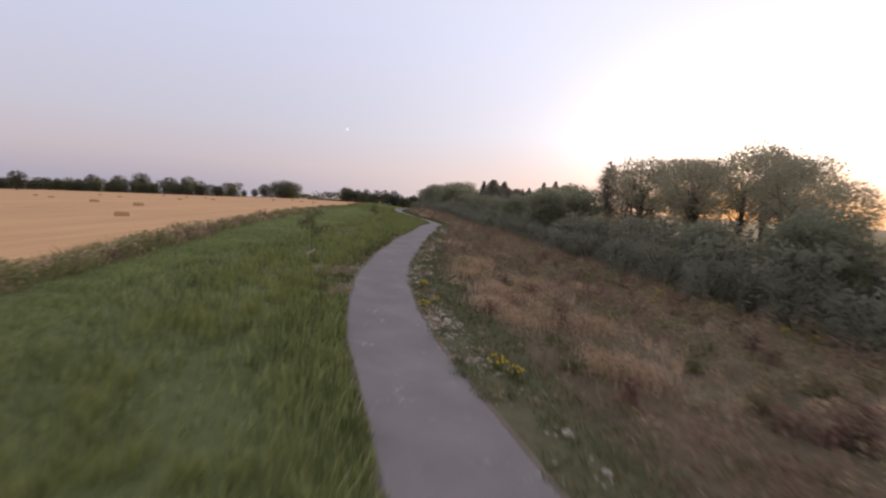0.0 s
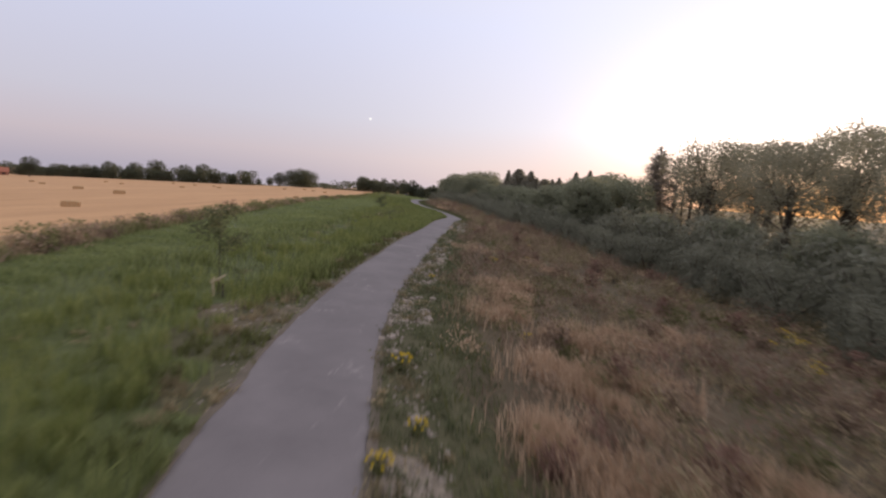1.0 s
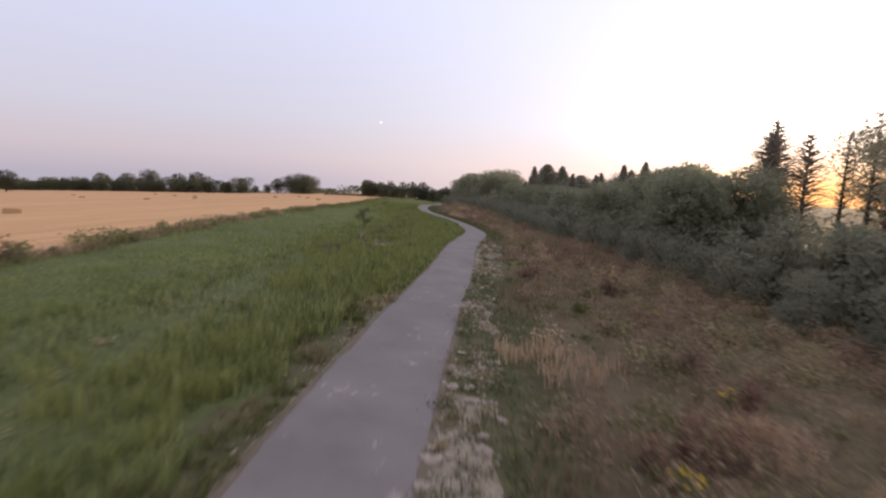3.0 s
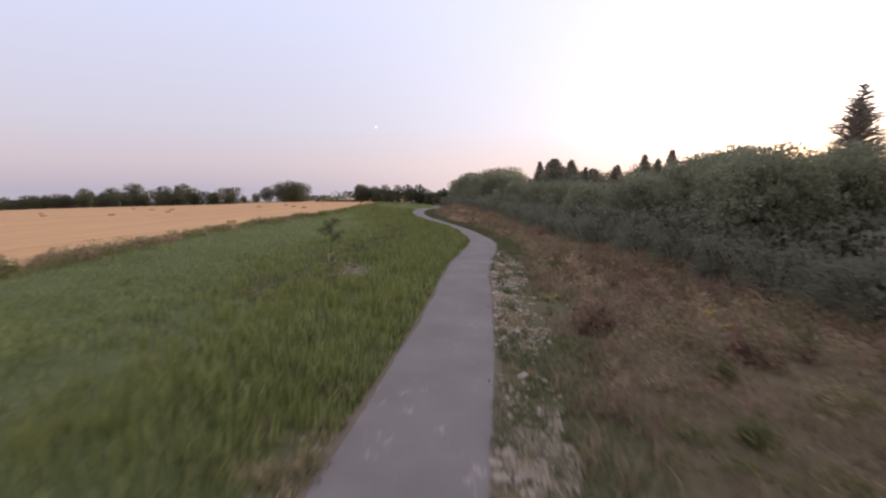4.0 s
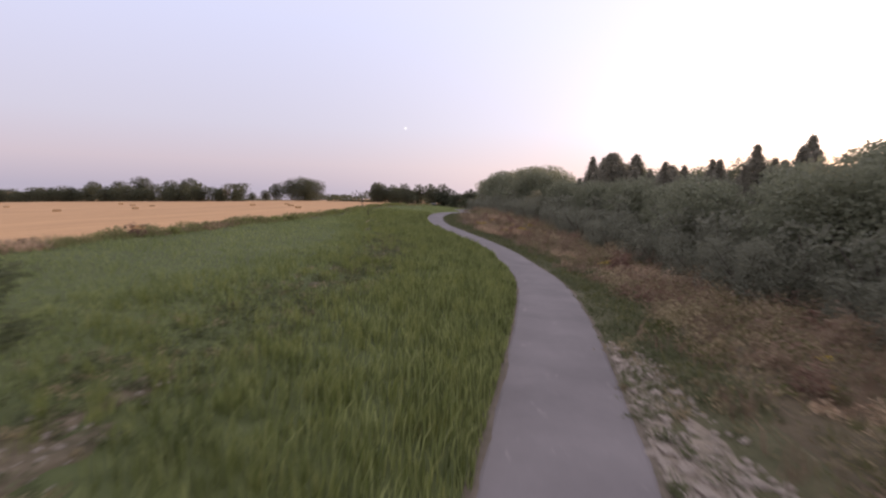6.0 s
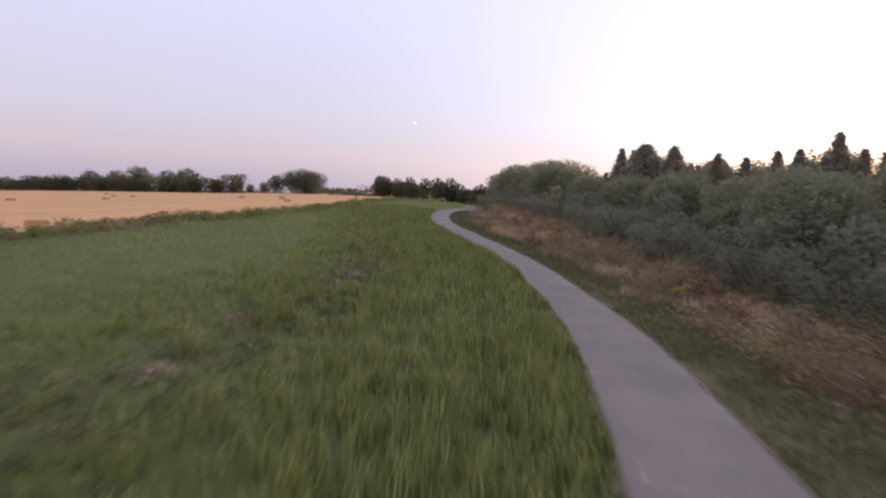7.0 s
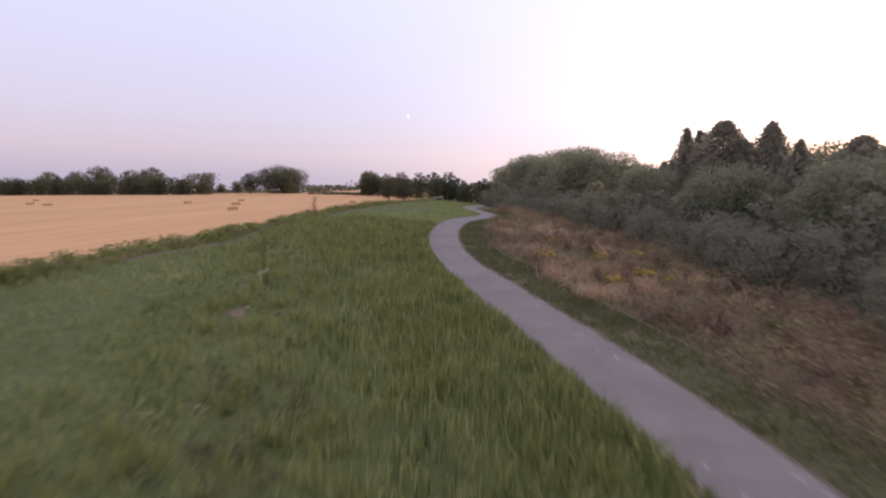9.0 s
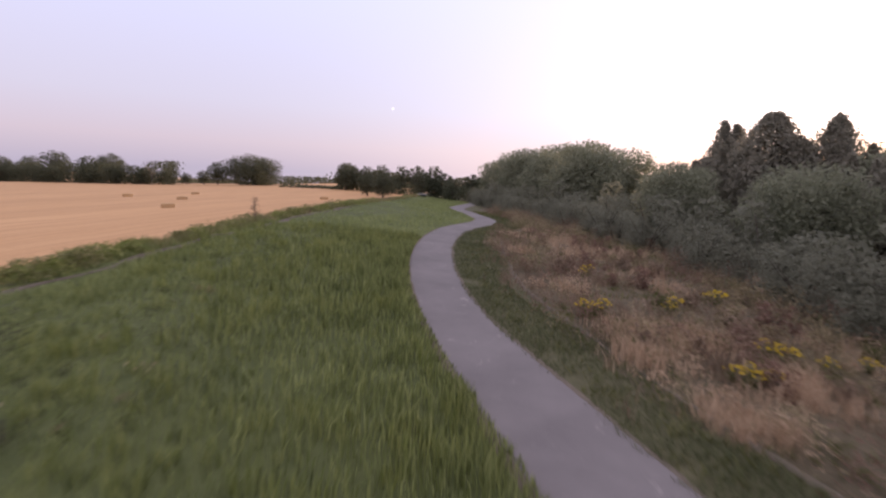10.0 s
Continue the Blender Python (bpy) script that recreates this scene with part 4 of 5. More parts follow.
grove(bush("rusty_bush", 0.9, 0.62, 520, 0.06, MAT_RUST, 53), scrub_places(70, 61, 0.6, 1.15), "dark rust-brown withered weed bush in rough scrub", "bush", "weed bushes in the scrub")
grove(bush("withered_bush", 0.95, 0.6, 520, 0.06, MAT_BROWN, 54), scrub_places(70, 62, 0.6, 1.2), "brown withered weed bush in rough scrub", "bush", "weed bushes in the scrub")
grove(bush("leafy_bush", 0.75, 0.66, 520, 0.06, MAT_WEED, 55), scrub_places(64, 63, 0.5, 1.0), "dull green leafy weed bush in rough scrub", "bush", "weed bushes in the scrub")
grove(bush("faded_bush", 0.85, 0.6, 520, 0.06, MAT_OLIVE, 56), scrub_places(50, 64, 0.6, 1.1), "faded olive weed bush in rough scrub", "bush", "weed bushes in the scrub")

# the wood beside the path
grove(broadleaf("ash_tree", 12.0, 4.8, 3.4, 11500, 0.1, MAT_ASH, 11, 1.6), [(20, 64, 0, 11.3), (31, 77.5, 140, 12.9), (41.7, 76.5, 70, 16.0), (27, 67, 200, 11.7), (22.5, 54, 20, 10.4), (27, 46, 250, 10.2), (24.5, 36, 100, 7.4), (31, 52, 40, 10.9), (33, 36, 280, 10.5), (29, 58, 330, 12.1), (25.5, 76, 110, 10.8)], "tall open-crowned ash tree in the wood", "tree", "trees of the wood", 12.0)
grove(conifer("larch_tree", 14.0, 2.7, 3600, 0.07, MAT_LARCH, 21, True, MAT_PALE_BARK), [(21.1, 85.5, 0, 12.8), (22.9, 83.2, 90, 11.2), (22.2, 88.0, 200, 12.2), (20.2, 84.4, 280, 11.3)], "tall thin feathery conifer with see-through branches", "conifer", "thin conifers", 14.0)
grove(conifer("dead_larch", 13.0, 0.7, 1300, 0.09, MAT_LARCH, 22, True), [(21.2, 74.6, 0, 10.0), (20.9, 71.2, 80, 11.2), (21.4, 70.2, 160, 10.9)], "bare pole-like dying conifer in the wood", "conifer", "bare conifers", 13.0)
grove(broadleaf("oak_tree", 9.5, 4.4, 1.0, 13500, 0.165, MAT_OAK, 12, 0.1), [(14.1, 89.5, 0, 8.1), (17.5, 97, 120, 9.0), (13.2, 97, 40, 8.1), (11.3, 107, 220, 6.9), (11.5, 81, 310, 7.4), (9.7, 74, 10, 7.0), (15.5, 76, 80, 7.4), (14, 60, 150, 3.6), (16, 50, 270, 3.8), (18, 41, 190, 4.0), (20.5, 31, 60, 5.4), (23, 24, 10, 6.0), (10, 145, 30, 8.7), (13.5, 137, 200, 8.3), (16, 128, 290, 8.9), (18, 106, 150, 8.9)], "dense dark green oak tree in the wood", "tree", "trees of the wood", 9.5)
grove(conifer("cypress_tree", 11.5, 4.6, 21000, 0.18, MAT_NEEDLE, 31, taper=0.95), [(0.5, 153.3, 0, 10.6), (2.6, 156.3, 70, 10.7), (3.7, 158.5, 210, 10.6), (8.4, 146, 20, 8.3), (7.4, 148.5, 150, 8.6), (16.8, 117, 280, 10.0), (15.1, 124.8, 330, 9.9), (6.9, 130, 190, 8.3), (9.5, 118.6, 100, 7.8), (7.9, 125, 45, 7.6), (12, 129, 15, 8.6), (4.6, 137, 120, 8.0), (13.4, 111, 300, 8.4)], "dense dark pointed conifer in the wood", "conifer", "pointed conifers", 11.5)
grove(conifer("broad_cypress", 11.5, 5.2, 42000, 0.2, MAT_NEEDLE, 32, taper=0.55), [(3.3, 150.4, 0, 11.0), (9.4, 138.2, 75, 8.4)], "broad round-shouldered dark conifer in the wood", "conifer", "pointed conifers", 11.5)
grove(conifer("cone_cypress", 11.5, 5.4, 38000, 0.19, MAT_NEEDLE, 33, taper=0.8), [(6.4, 147, 40, 10.5)], "wide cone-shaped dark conifer in the wood", "conifer", "pointed conifers", 11.5)
grove(broadleaf("broad_oak", 10.5, 6.0, 0.5, 15000, 0.19, MAT_OAK, 13, 0.0), [(-10.4, 167.2, 0, 9.7), (-5.6, 172, 60, 9.4), (-13.5, 178, 130, 9.4), (-7.0, 204, 300, 12.3), (-12.0, 200, 80, 11.7), (-16.4, 190, 200, 10.0), (-18.4, 211, 260, 10.7), (-25, 222, 30, 9.0), (-2.4, 156.3, 90, 6.9), (-3.8, 148, 170, 6.7), (0, 136, 250, 6.3), (2.8, 126, 310, 6.4), (4.5, 115, 20, 5.7), (3.8, 103, 140, 5.7), (7.3, 92, 200, 6.2)], "wide dense green oak tree on the wood edge", "tree", "trees of the wood", 10.5)
front, behind = [], []
for y in np.concatenate([np.arange(8, 100, 2.6), np.arange(100, 205, 3.6)]):
    for back in range(2):
        (behind if back else front).append((float(wood_x(y)) + 1.6 + back * 3.2 + rng.normal(0, 0.5), float(y) + rng.normal(0, 0.6), float(rng.uniform(0, 360)), float(rng.uniform(0.75, 1.1)) * (1.3 if back else 0.85)))
for y in np.arange(10, 112, 4.0):
    behind.append((float(wood_x(y)) + 9.5 + rng.normal(0, 0.8), float(y) + rng.normal(0, 0.8), float(rng.uniform(0, 360)), float(rng.uniform(1.2, 1.6))))
for y in np.arange(2, 66, 5.0):
    for back in (15.0, 20.0, 26.0):
        behind.append((float(wood_x(y)) + back + rng.normal(0, 1.2), float(y) + rng.normal(0, 1.2), float(rng.uniform(0, 360)), float(rng.uniform(1.3, 1.7))))
behind += [(x, y, 47.0 * k, 1.05 + 0.08 * (k % 4)) for k, (x, y) in enumerate([(21.5, 78), (23, 66), (26, 73), (29.5, 67), (24.5, 59), (32, 73), (33.5, 62), (28, 80), (36, 70), (30, 54), (27.5, 61.5), (34, 78)])]
# Thicket bushes take the darker leaf tone that holds the wood's shade.
grove(bush("hawthorn_bush", 3.2, 2.2, 4600, 0.085, MAT_THICKET_SHADE, 41), front[0::2], "dark hawthorn bush in the wood edge thicket", "bush", "thicket of the wood edge")
grove(bush("blackthorn_bush", 3.4, 2.3, 4600, 0.085, MAT_THICKET_SHADE, 42), front[1::2], "dark blackthorn bush in the wood edge thicket", "bush", "thicket of the wood edge")
grove(bush("elder_bush", 3.3, 2.3, 1900, 0.14, MAT_THICKET_SHADE, 43), behind[0::2], "dense dark elder bush behind the thicket", "bush", "thicket of the wood edge")
grove(bush("holly_bush", 3.4, 2.2, 1900, 0.14, MAT_THICKET_SHADE, 44), behind[1::2], "dense dark holly bush behind the thicket", "bush", "thicket of the wood edge")

# trees on the far side of the field
grove(broadleaf("spreading_oak", 10.5, 11.0, -1.0, 24000, 0.22, MAT_FIELD_OAK, 17, 0.3), [(-94, 235, 0, 8.6)], "broad spreading oak tree across the stubble field", "tree", "trees across the field", 10.5)
grove(broadleaf("field_oak", 10.5, 5.4, 0.8, 7000, 0.21, MAT_FIELD_OAK, 14, 0.5), [(-104, 233, 80, 6.2), (-109, 234, 190, 3.6), (-114, 233, 60, 2.6), (-148, 243, 160, 7.6), (-162, 249, 20, 6.6), (-182, 256, 240, 8.0), (-200, 262, 70, 6.0), (-219, 267, 300, 5.6), (-57.8, 212, 20, 6.8), (-41, 185, 110, 5.0), (-46, 192, 200, 4.8), (-194.5, 196, 30, 4.7), (-236, 199, 100, 2.6)], "dark oak tree across the stubble field", "tree", "trees across the field", 10.5)
hedge = []
row = random.Random(12)
for k in range(56):
    x = -118 - k * 2.8 + row.gauss(0, 0.9)
    hedge.append((x, 230 + 0.22 * (-118 - x) + row.gauss(0, 3), row.uniform(0, 360), row.choice((0.5, 0.6, 0.7, 0.8))))
for k in range(18):
    hedge.append((-28 - 2.0 * k + row.gauss(0, 1), 206 + row.gauss(0, 5) + k, row.uniform(0, 360), row.uniform(0.55, 0.85)))
grove(broadleaf("hedgerow_tree", 6.8, 4.0, 0.0, 2200, 0.25, MAT_FIELD_OAK, 15, 0.3), hedge[0::2], "dark hedgerow tree along the far field edge", "tree", "trees across the field")
grove(broadleaf("hedgerow_maple", 8.2, 3.2, 0.0, 2200, 0.24, MAT_FIELD_OAK, 18, 0.6), hedge[1::2], "dark bushy maple in the far hedgerow", "tree", "trees across the field")
grove(broadleaf("dead_tree", 9.0, 3.0, 2.0, 260, 0.2, MAT_LARCH, 16, 1.0, MAT_PALE_BARK), [(-120, 227, 0, 5.4)], "pale half-dead tree in the far hedgerow", "tree", "trees across the field", 9.0)


def far_hedge():
    """The low hedge under the trees across the field."""
    r = np.random.default_rng(78)
    n = 30000
    x = np.concatenate([r.uniform(-290, -112, 27000), r.uniform(-78, -27, 3000)])
    y = np.where(x < -100, 228 + 0.22 * (-118 - x), 206 + 0.3 * (-28 - x)) + r.normal(0, 1.6, n)
    crest = np.where(x < -100, 5.6, np.where(x < -60, 0.45, 3.0)) + 0.9 * np.sin(x * 0.31) + 0.6 * np.sin(x * 0.83 + 1)
    z = height(x, y) + np.maximum(0.5, crest) * r.uniform(0, 1, n)
    pts, tri = leaves(np.column_stack([x, y, z]), np.full(n, 0.32), r)
    tagged(mesh_object("hedge", pts, tri, MAT_FIELD_OAK), "low dark hedge under the trees across the field", "hedge", kind="stuff")


far_hedge()


def far_woods():
    """Low woods on the skyline, one mass of leaf clumps."""
    r = np.random.default_rng(77)
    n = 16000
    x = r.uniform(-420, 60, n)
    y = 430 + 60 * np.sin(x * 0.013) + r.normal(0, 12, n)
    crest = 4.5 + 1.6 * np.sin(x * 0.11) + 1.4 * np.sin(x * 0.047 + 1) + 1.0 * np.sin(x * 0.31)
    z = height(x, y) - 0.5 + np.maximum(1.0, crest) * r.uniform(0, 1, n) ** 0.7
    pts, tri = leaves(np.column_stack([x, y, z]), np.full(n, 0.8), r)
    tagged(mesh_object("far_woods", pts, tri, MAT_FIELD_OAK), "dark distant woods along the skyline", "woods", kind="stuff")


far_woods()

# ---- moon ----
def build_moon():
    mat = bpy.data.materials.new("moon_glow")
    mat.use_nodes = True
    nt = mat.node_tree
    nt.nodes.clear()
    out, glow = nt.nodes.new("ShaderNodeOutputMaterial"), nt.nodes.new("ShaderNodeEmission")
    glow.inputs[0].default_value, glow.inputs[1].default_value = (1.0, 0.98, 0.95, 1), 1.2
    nt.links.new(glow.outputs[0], out.inputs[0])
    bm = bmesh.new()
    bmesh.ops.create_uvsphere(bm, u_segments=24, v_segments=16, radius=8.5)
    me = bpy.data.meshes.new("moon")
    bm.to_mesh(me)
    bm.free()
    me.materials.append(mat)
    ob = new("moon", me)
    az, el, far = radians(-15.55), radians(7.1), 3600.0
    ob.location = (far * math.sin(az) * math.cos(el), far * math.cos(az) * math.cos(el), far * math.sin(el))
    tagged(ob, "small white moon in the pale dusk sky", "moon", kind="structure")


build_moon()


# ---- bales, saplings, flowers, rubble ----
def bale(name):
    """A long oblong straw bale with sagging sides and strings."""
    root = empty(name, 0, 0, 0)
    r = np.random.default_rng(5)
    bm = bmesh.new()
    bmesh.ops.create_cube(bm, size=1.0)
    bmesh.ops.subdivide_edges(bm, edges=bm.edges[:], cuts=5, use_grid_fill=True)
    for vert in bm.verts:
        x, y, z = vert.co
        q = 1 - 0.08 * (abs(2 * x) ** 6 + abs(2 * y) ** 6 + abs(2 * z) ** 6 - 1)
        vert.co = Vector((x * 1.8 * q, y * 0.8 * q, (z * q + 0.48) * 0.7)) + Vector(r.normal(0, 0.012, 3))
    block = part("straw_block", bm, MAT_STRAW, root)
    for x in (-0.62, -0.2, 0.2, 0.62):
        bm = bmesh.new()
        bmesh.ops.create_cube(bm, size=1.0)
        for vert in bm.verts:
            vert.co = Vector((x + vert.co.x * 0.025, vert.co.y * 0.82, 0.337 + vert.co.z * 0.714))
        part("string", bm, MAT_STAKE, block, "pale baling twine")
    return root


bale_places = [(-39.5, 52.3), (-56, 78), (-71, 87), (-36.6, 95.5), (-49.3, 144.3), (-68.5, 161), (-57.5, 157), (-79.2, 126.2), (-98.5, 161), (-45.5, 171), (-76.8, 138.4), (-89, 156), (-101, 133), (-112, 118), (-95, 104), (-122, 152), (-66.3, 171.5), (-118, 178)]
grove(bale("straw_bale"), [(x, y, float(rng.uniform(30, 80)), float(rng.uniform(0.9, 1.05)) * (0.62 if y > 90 else 0.85)) for x, y in bale_places], "long oblong golden straw bale lying on the stubble", "straw bale", "bales on the field")


def sapling(name, seed, tall=2.6, stake_tall=0.62, n=1000):
    """A young tree tied to a short square stake."""
    r = np.random.default_rng(seed)
    root = empty(name, 0, 0, 0)
    v, f, tips = [], [], []
    stem = np.array([[0, 0, -0.1], [0.02, 0.01, tall * 0.3], [0.0, 0.04, tall * 0.6], [0.03, 0.02, tall * 0.95]])
    tube(v, f, stem, [0.022, 0.018, 0.012, 0.004], 7)
    for k in range(16):
        t0 = r.uniform(0.48, 0.95)
        a = 2.4 * k
        s0 = np.array([0.01, 0.02, tall * t0])
        reach = r.uniform(0.4, 0.95) * (1.25 - 0.6 * t0)
        e0 = s0 + np.array([np.cos(a) * reach, np.sin(a) * reach, reach * r.uniform(0.15, 0.8)])
        tube(v, f, np.array([s0, (s0 + e0) / 2 + [0, 0, 0.04], e0]), [0.008, 0.005, 0.002], 4)
        tips += [s0 + (e0 - s0) * q for q in (0.5, 0.75, 1.0)]
    mesh_object("trunk", v, f, MAT_BARK, root)
    p = np.array(tips)[r.integers(0, len(tips), n)] + r.normal(0, 0.10, (n, 3))
    pts, tri = leaves(p, np.full(n, 0.055), r)
    mesh_object("crown", pts, tri, MAT_VERGE, root)
    bm = bmesh.new()
    bmesh.ops.create_cube(bm, size=1.0)
    for vert in bm.verts:
        vert.co = Vector((-0.14 + vert.co.x * 0.06, vert.co.y * 0.06, stake_tall / 2 - 0.1 + vert.co.z * (stake_tall + 0.2) + 0.1 * (vert.co.z > 0) * vert.co.x))
    bmesh.ops.bevel(bm, geom=bm.edges[:], offset=0.006, segments=1, affect="EDGES")
    stake = part("stake", bm, MAT_STAKE, root, "short square pale timber stake")
    bm = bmesh.new()
    bmesh.ops.create_cube(bm, size=1.0)
    for vert in bm.verts:
        vert.co = Vector((0.12 + vert.co.x * 0.045, 0.02 + vert.co.y * 0.045, stake_tall * 0.35 - 0.1 + vert.co.z * (stake_tall * 0.7 + 0.2)))
    bmesh.ops.bevel(bm, geom=bm.edges[:], offset=0.006, segments=1, affect="EDGES")
    part("stake", bm, MAT_BARK, root, "short dark weathered stake")
    bm = bmesh.new()
    bmesh.ops.create_cube(bm, size=1.0)
    for vert in bm.verts:
        vert.co = Vector((vert.co.x * 0.42, -0.05 + vert.co.y * 0.03, stake_tall - 0.02 + 0.24 * vert.co.x + vert.co.z * 0.07))
    bmesh.ops.bevel(bm, geom=bm.edges[:], offset=0.005, segments=1, affect="EDGES")
    part("crossbar", bm, MAT_STAKE, root, "pale nailed crossbar")
    bm = bmesh.new()
    bmesh.ops.create_cube(bm, size=1.0)
    for vert in bm.verts:
        vert.co = Vector((-0.07 + vert.co.x * 0.26, vert.co.y * 0.10, stake_tall - 0.08 + vert.co.z * 0.05))
    part("tie", bm, MAT_TIE, stake, "dull rubber tree tie")
    return root


MAT_TIE, _nt, _b = material("rubber_tie", 0.7)
_b.inputs["Base Color"].default_value = (0.30, 0.25, 0.12, 1)
grove(sapling("sapling", 3), [(-8.4, 24.5, 15, 1.0), (-14.8, 69.1, 8, 0.92)], "young leafy sapling in a short wooden stake frame", "sapling", "saplings in the meadow")
grove(sapling("bare_sapling", 4, 2.4, 0.66, 170), [(-23.7, 108.7, 12, 0.85)], "young nearly leafless sapling in a short stake frame", "sapling", "saplings in the meadow")
grove(conifer("dead_sapling", 2.0, 0.35, 30, 0.05, MAT_BROWN, 9, True), [(-32.2, 130, 0, 0.8)], "thin withered brown sapling by the field edge", "sapling", "")


def ragwort(name, seed):
    """A ragwort plant: stems, ragged leaves and flat heads of yellow flowers."""
    r = np.random.default_rng(seed)
    root = empty(name, 0, 0, 0)
    v, f = [], []
    heads = []
    for k in range(14):
        a, reach = r.uniform(0, 6.28), 0.36 * math.sqrt(r.uniform(0.02, 1))
        e0 = np.array([np.cos(a) * reach, np.sin(a) * reach, 0.8 - 0.9 * reach + r.uniform(-0.1, 0.06)])
        tube(v, f, np.array([[0, 0, -0.05], e0 * [0.4, 0.4, 0.6], e0]), [0.008, 0.006, 0.004], 5)
        heads.append(e0)
    mesh_object("stem", v, f, MAT_WEED, root)
    n = 90
    p = np.column_stack([r.normal(0, 0.13, n), r.normal(0, 0.13, n), r.uniform(0.05, 0.5, n)])
    pts, tri = leaves(p, np.full(n, 0.06), r)
    mesh_object("foliage", pts, tri, MAT_WEED, root)
    for h in heads:
        a = np.arange(9) * 2 * np.pi / 9
        rim = h + np.column_stack([np.cos(a), np.sin(a), np.zeros(9)]) * r.uniform(0.035, 0.062, (9, 1)) + np.column_stack([np.zeros(9), np.zeros(9), r.normal(-0.01, 0.012, 9)])
        mid = h + np.column_stack([np.cos(a + 0.3), np.sin(a + 0.3), np.zeros(9)]) * r.uniform(0.015, 0.03, (9, 1)) + np.column_stack([np.zeros(9), np.zeros(9), r.normal(0.02, 0.012, 9)])
        k = np.arange(9)
        k2 = (k + 1) % 9
        tri = np.concatenate([np.column_stack([k, k2, 9 + k]), np.column_stack([k2, 9 + k2, 9 + k]), np.column_stack([9 + k, 9 + k2, np.full(9, 18)])])
        mesh_object("flower_head", np.concatenate([rim, mid, [h + [0, 0, 0.03]]]), tri, MAT_YELLOW, root)
    return root


flowers = [(1.1, 11.6), (0.7, 11.9), (15.4, 23.1), (14.6, 23.8), (12.3, 33.4), (11.6, 33.0), (-1.8, 17.4), (-3.5, 61.7), (-3.1, 62.2), (2.3, 62.0), (2.6, 62.5), (-1.9, 65.7), (-8.55, 60.0), (-2.3, 21.3), (-1.5, 18.7), (-3.2, 32.0), (10.1, 28.1), (11.3, 31.7), (-0.7, 39.8), (1.9, 51.7), (1.6, 43.9), (-0.6, 77.6), (-3.8, 96.7), (-3.2, 97.3), (-14.3, 119.8), (-14.0, 120.3), (-14.6, 119.6), (-11.4, 121.9), (-11.1, 122.5), (-8.9, 124.6), (-8.6, 125.1), (-9.2, 124.9), (-11.2, 115.6), (-11.0, 116.1), (-10.7, 115.8), (-11.5, 115.9), (-9.5, 117.6), (-9.3, 118.1), (-9.8, 118.0), (-14.0, 126.6), (-13.7, 127.0), (-7.0, 118.4), (-8.5, 117.6), (9.4, 26.9), (9.8, 30.4), (11.4, 31.1), (0.6, 25.0), (2.1, 60.2), (2.5, 60.5), (-1.7, 75.3)]
flowers += []
grove(ragwort("ragwort_plant", 2), [(x, y, float(rng.uniform(0, 360)), 0.36 if x == -8.55 else float(rng.uniform(0.45, 0.75)) * (1.4 if y > 90 else 0.7 if y > 55 else 1.0)) for x, y in flowers], "yellow-flowered ragwort plant among dry scrub", "wildflower", "ragwort in the scrub")


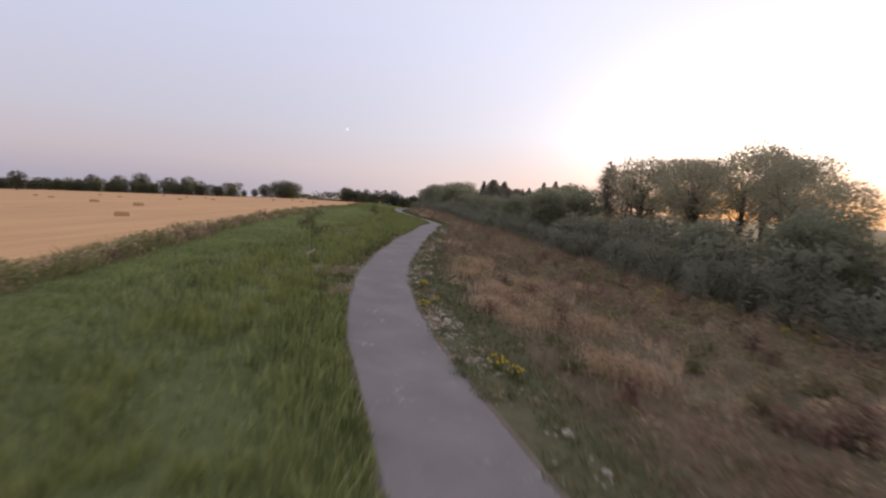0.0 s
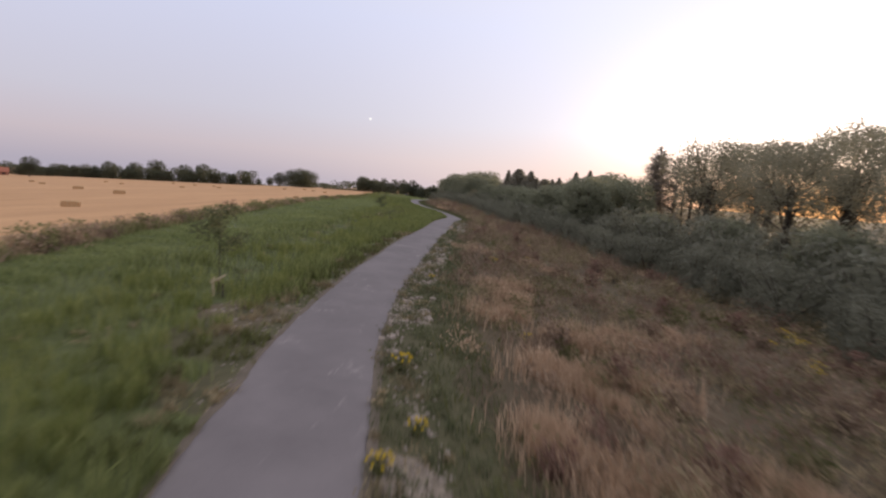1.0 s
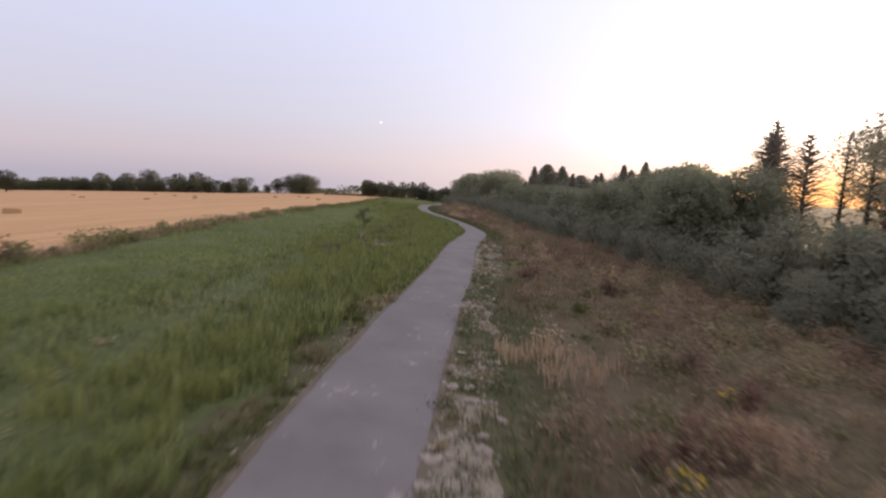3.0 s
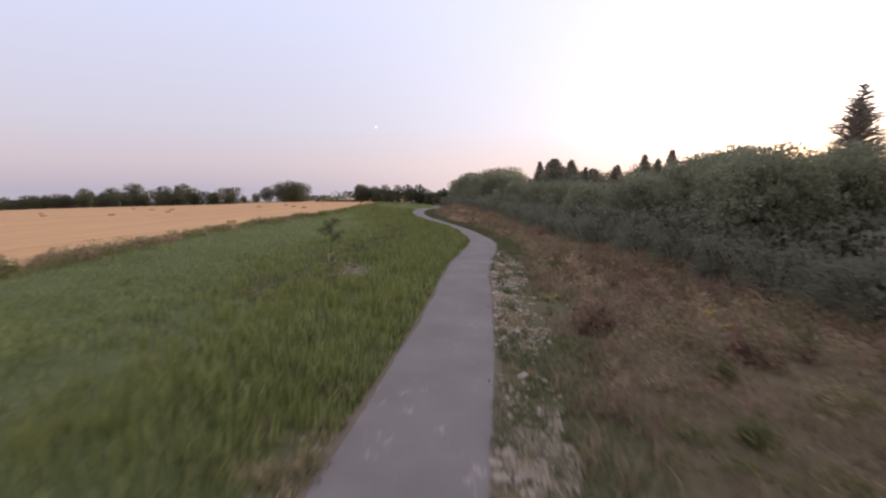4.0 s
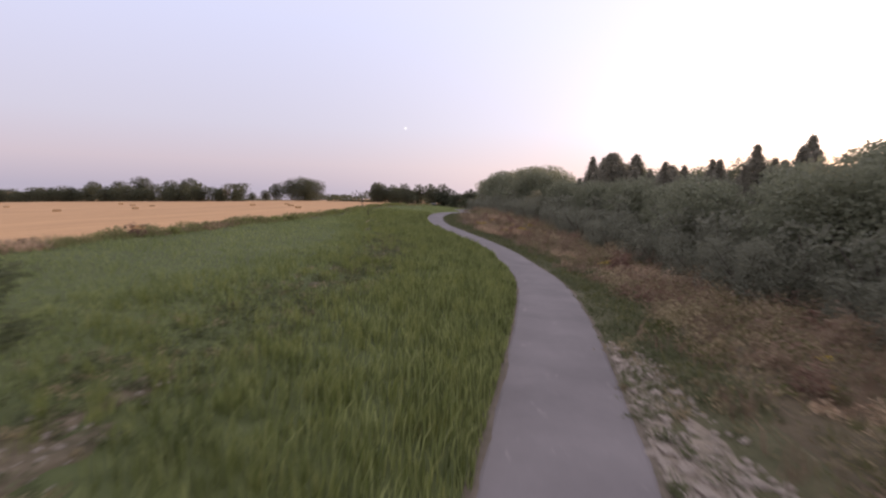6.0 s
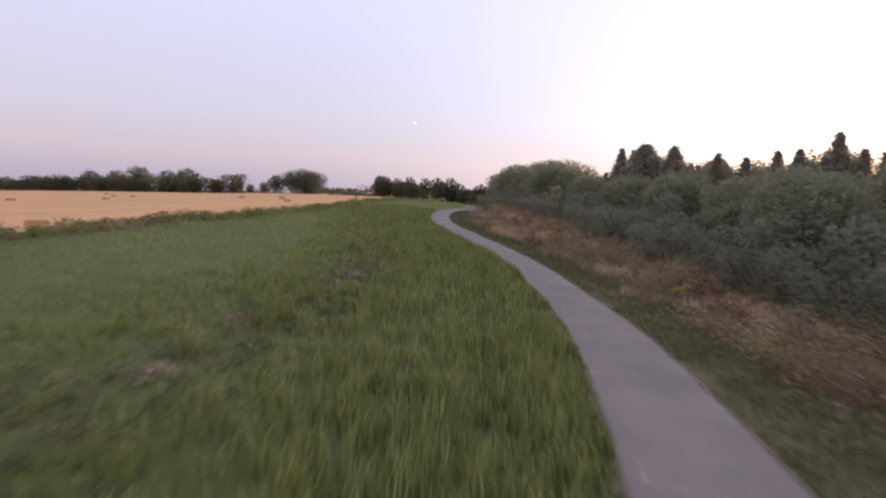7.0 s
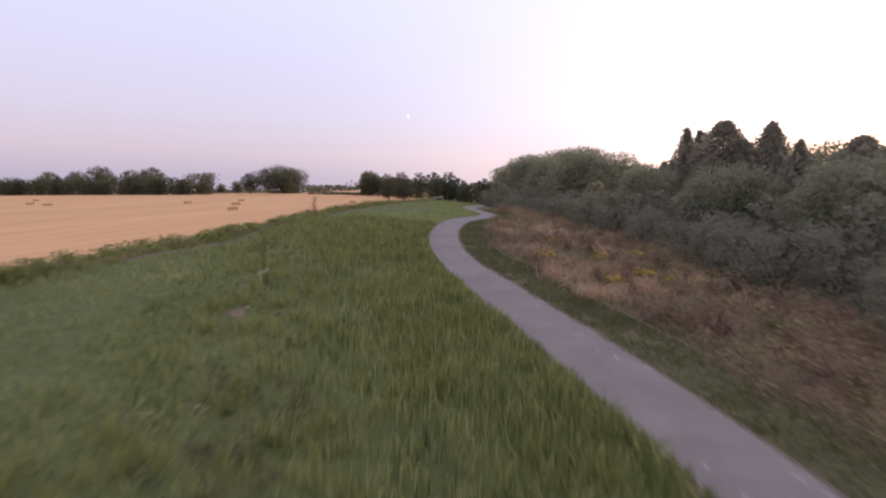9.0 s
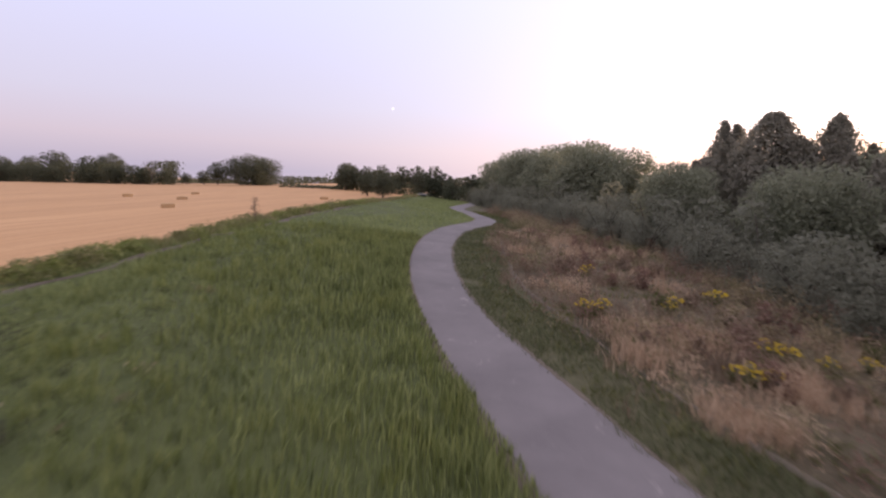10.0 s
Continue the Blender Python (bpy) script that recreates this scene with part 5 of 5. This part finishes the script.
def rubble():
    """Pale stones and clods along the broken verge."""
    r = np.random.default_rng(13)
    bm = bmesh.new()
    bmesh.ops.create_icosphere(bm, subdivisions=1, radius=1.0)
    bv = np.array([v.co for v in bm.verts])
    bf = np.array([[v.index for v in f.verts] for f in bm.faces])
    bm.free()
    n = 4800
    y = np.concatenate([r.uniform(12, 77, n - 200), r.uniform(0, 12, 200)])
    x = path_x(y) + half(y) + np.where(r.random(n) < 0.6, np.abs(r.normal(0.3, 0.38, n)), r.uniform(0.05, 1.25, n))
    size = r.uniform(0.015, 0.05, n) * np.where(r.random(n) < 0.11, 2.5, 1.0)
    keep = noise2(np.column_stack([x, y]), 0.7, 12) + 0.4 * r.random(n) > np.interp(y, [14, 24, 32], [0.72, 0.66, 0.5])
    x, y, size = x[keep], y[keep], size[keep]
    yb = r.uniform(56, 73.5, 1300)
    aside = r.uniform(0.1, 1.7, 1300)
    heap = noise2(np.column_stack([aside, yb]), 1.1, 44) + 0.25 * r.random(1300) > 0.71
    x, y, size = np.concatenate([x, (path_x(yb) + half(yb) + aside)[heap]]), np.concatenate([y, yb[heap]]), np.concatenate([size, r.uniform(0.02, 0.075, int(heap.sum()))])
    yl = r.uniform(18, 50, 420)
    x, y, size = np.concatenate([x, path_x(yl) - half(yl) - np.abs(r.normal(0.1, 0.35, 420))]), np.concatenate([y, yl]), np.concatenate([size, r.uniform(0.012, 0.035, 420)])
    for sx, sy, sr in BARE_SPOTS:
        k = int((26 if sy < 78 else 8) * sr)
        x, y, size = np.concatenate([x, sx + r.normal(0, 0.4 * sr, k)]), np.concatenate([y, sy + r.normal(0, 0.7 * sr, k)]), np.concatenate([size, r.uniform(0.02, 0.06, k)])
    n = len(x)
    root = empty("rubble_verge", 0, 0, 0)
    tagged(root, "pale broken stones and clods along the path verge", "rubble", kind="structure")
    z = height(x, y) + size * 0.2 + 0.03 * (x < path_x(y) - 2)
    big = np.argsort(-size)[:280]
    shapes = []
    for k in range(7):
        me = bpy.data.meshes.new("stone")
        me.from_pydata([tuple(p) for p in bv * r.uniform(0.65, 1.35, (12, 1)) * [1.25, 1.1, 0.75]], [], [tuple(int(q) for q in f) for f in bf])
        me.materials.append(MAT_STONE)
        shapes.append(me)
    for k, i in enumerate(big):
        stone = new("stone", shapes[k % 7])
        stone.parent = root
        stone.matrix_basis = pose(float(x[i]), float(y[i]), float(z[i]), float(r.uniform(-12, 12)), float(r.uniform(-12, 12)), float(r.uniform(0, 360))) @ Matrix.Scale(float(size[i]), 4)
    rest = np.setdiff1d(np.arange(n), big)
    x, y, z, size, n = x[rest], y[rest], z[rest], size[rest], len(rest)
    c = np.column_stack([x, y, z])
    v = c[:, None, :] + bv[None] * size[:, None, None] * r.uniform(0.6, 1.35, (n, 12, 1)) * [1.25, 1.1, 0.75]
    f = bf[None] + (np.arange(n) * 12)[:, None, None]
    tagged(mesh_object("loose_rubble", v.reshape(-1, 3), f.reshape(-1, 3), MAT_STONE, root), "", "", kind="stuff")


rubble()


# ---- far buildings ----
def plain_material(name, colour, rough=0.8):
    mat, nt, bsdf = material(name, rough)
    n = noise_node(nt, 1.5, 5)
    nt.links.new(ramp_node(nt, n, [(0.3, tuple(c * 0.8 for c in colour)), (0.7, colour)]), bsdf.inputs["Base Color"])
    return mat


MAT_BRICK = plain_material("red_brick", (0.38, 0.17, 0.11))
MAT_TILE = plain_material("clay_roof_tiles", (0.42, 0.16, 0.10))
MAT_RENDER = plain_material("white_boards", (0.17, 0.17, 0.16))
MAT_PANE = plain_material("dark_window_glass", (0.03, 0.035, 0.04), 0.15)


def box(x0, x1, y0, y1, z0, z1):
    bm = bmesh.new()
    bmesh.ops.create_cube(bm, size=1.0)
    for v in bm.verts:
        v.co = Vector((x0 if v.co.x < 0 else x1, y0 if v.co.y < 0 else y1, z0 if v.co.z < 0 else z1))
    return bm


def house(name, x, y, turn, wide, deep, eaves, ridge, wall_mat, roof_mat, label):
    root = empty(name, x, y, float(height(x, y)) - 0.3, turn)
    part("wall", box(-wide / 2, wide / 2, -deep / 2, deep / 2, 0, eaves), wall_mat, root)
    bm = bmesh.new()
    o = 0.4
    vs = [bm.verts.new(p) for p in ((-wide / 2 - o, -deep / 2 - o, eaves), (wide / 2 + o, -deep / 2 - o, eaves), (wide / 2 + o, deep / 2 + o, eaves), (-wide / 2 - o, deep / 2 + o, eaves), (-wide / 2 - o, 0, ridge), (wide / 2 + o, 0, ridge))]
    for face in ((0, 1, 5, 4), (2, 3, 4, 5), (0, 4, 3), (1, 2, 5), (3, 2, 1, 0)):
        bm.faces.new([vs[k] for k in face])
    part("roof", bm, roof_mat, root)
    for k in range(3):
        cx = -wide / 3 + k * wide / 3
        part("window", box(cx - 0.5, cx + 0.5, -deep / 2 - 0.06, -deep / 2 + 0.02, eaves * 0.45, eaves * 0.85), MAT_PANE, root)
    tagged(root, label, "house")
    return root


house("farmhouse", -221, 207, 40, 6, 5, 1.8, 3.8, MAT_BRICK, MAT_TILE, "red brick farmhouse with clay tiled roof behind trees")
house("white_shed", -37.8, 201.5, 15, 1.0, 1.0, 0.6, 0.85, MAT_RENDER, MAT_RENDER, "small white shed among the far trees")
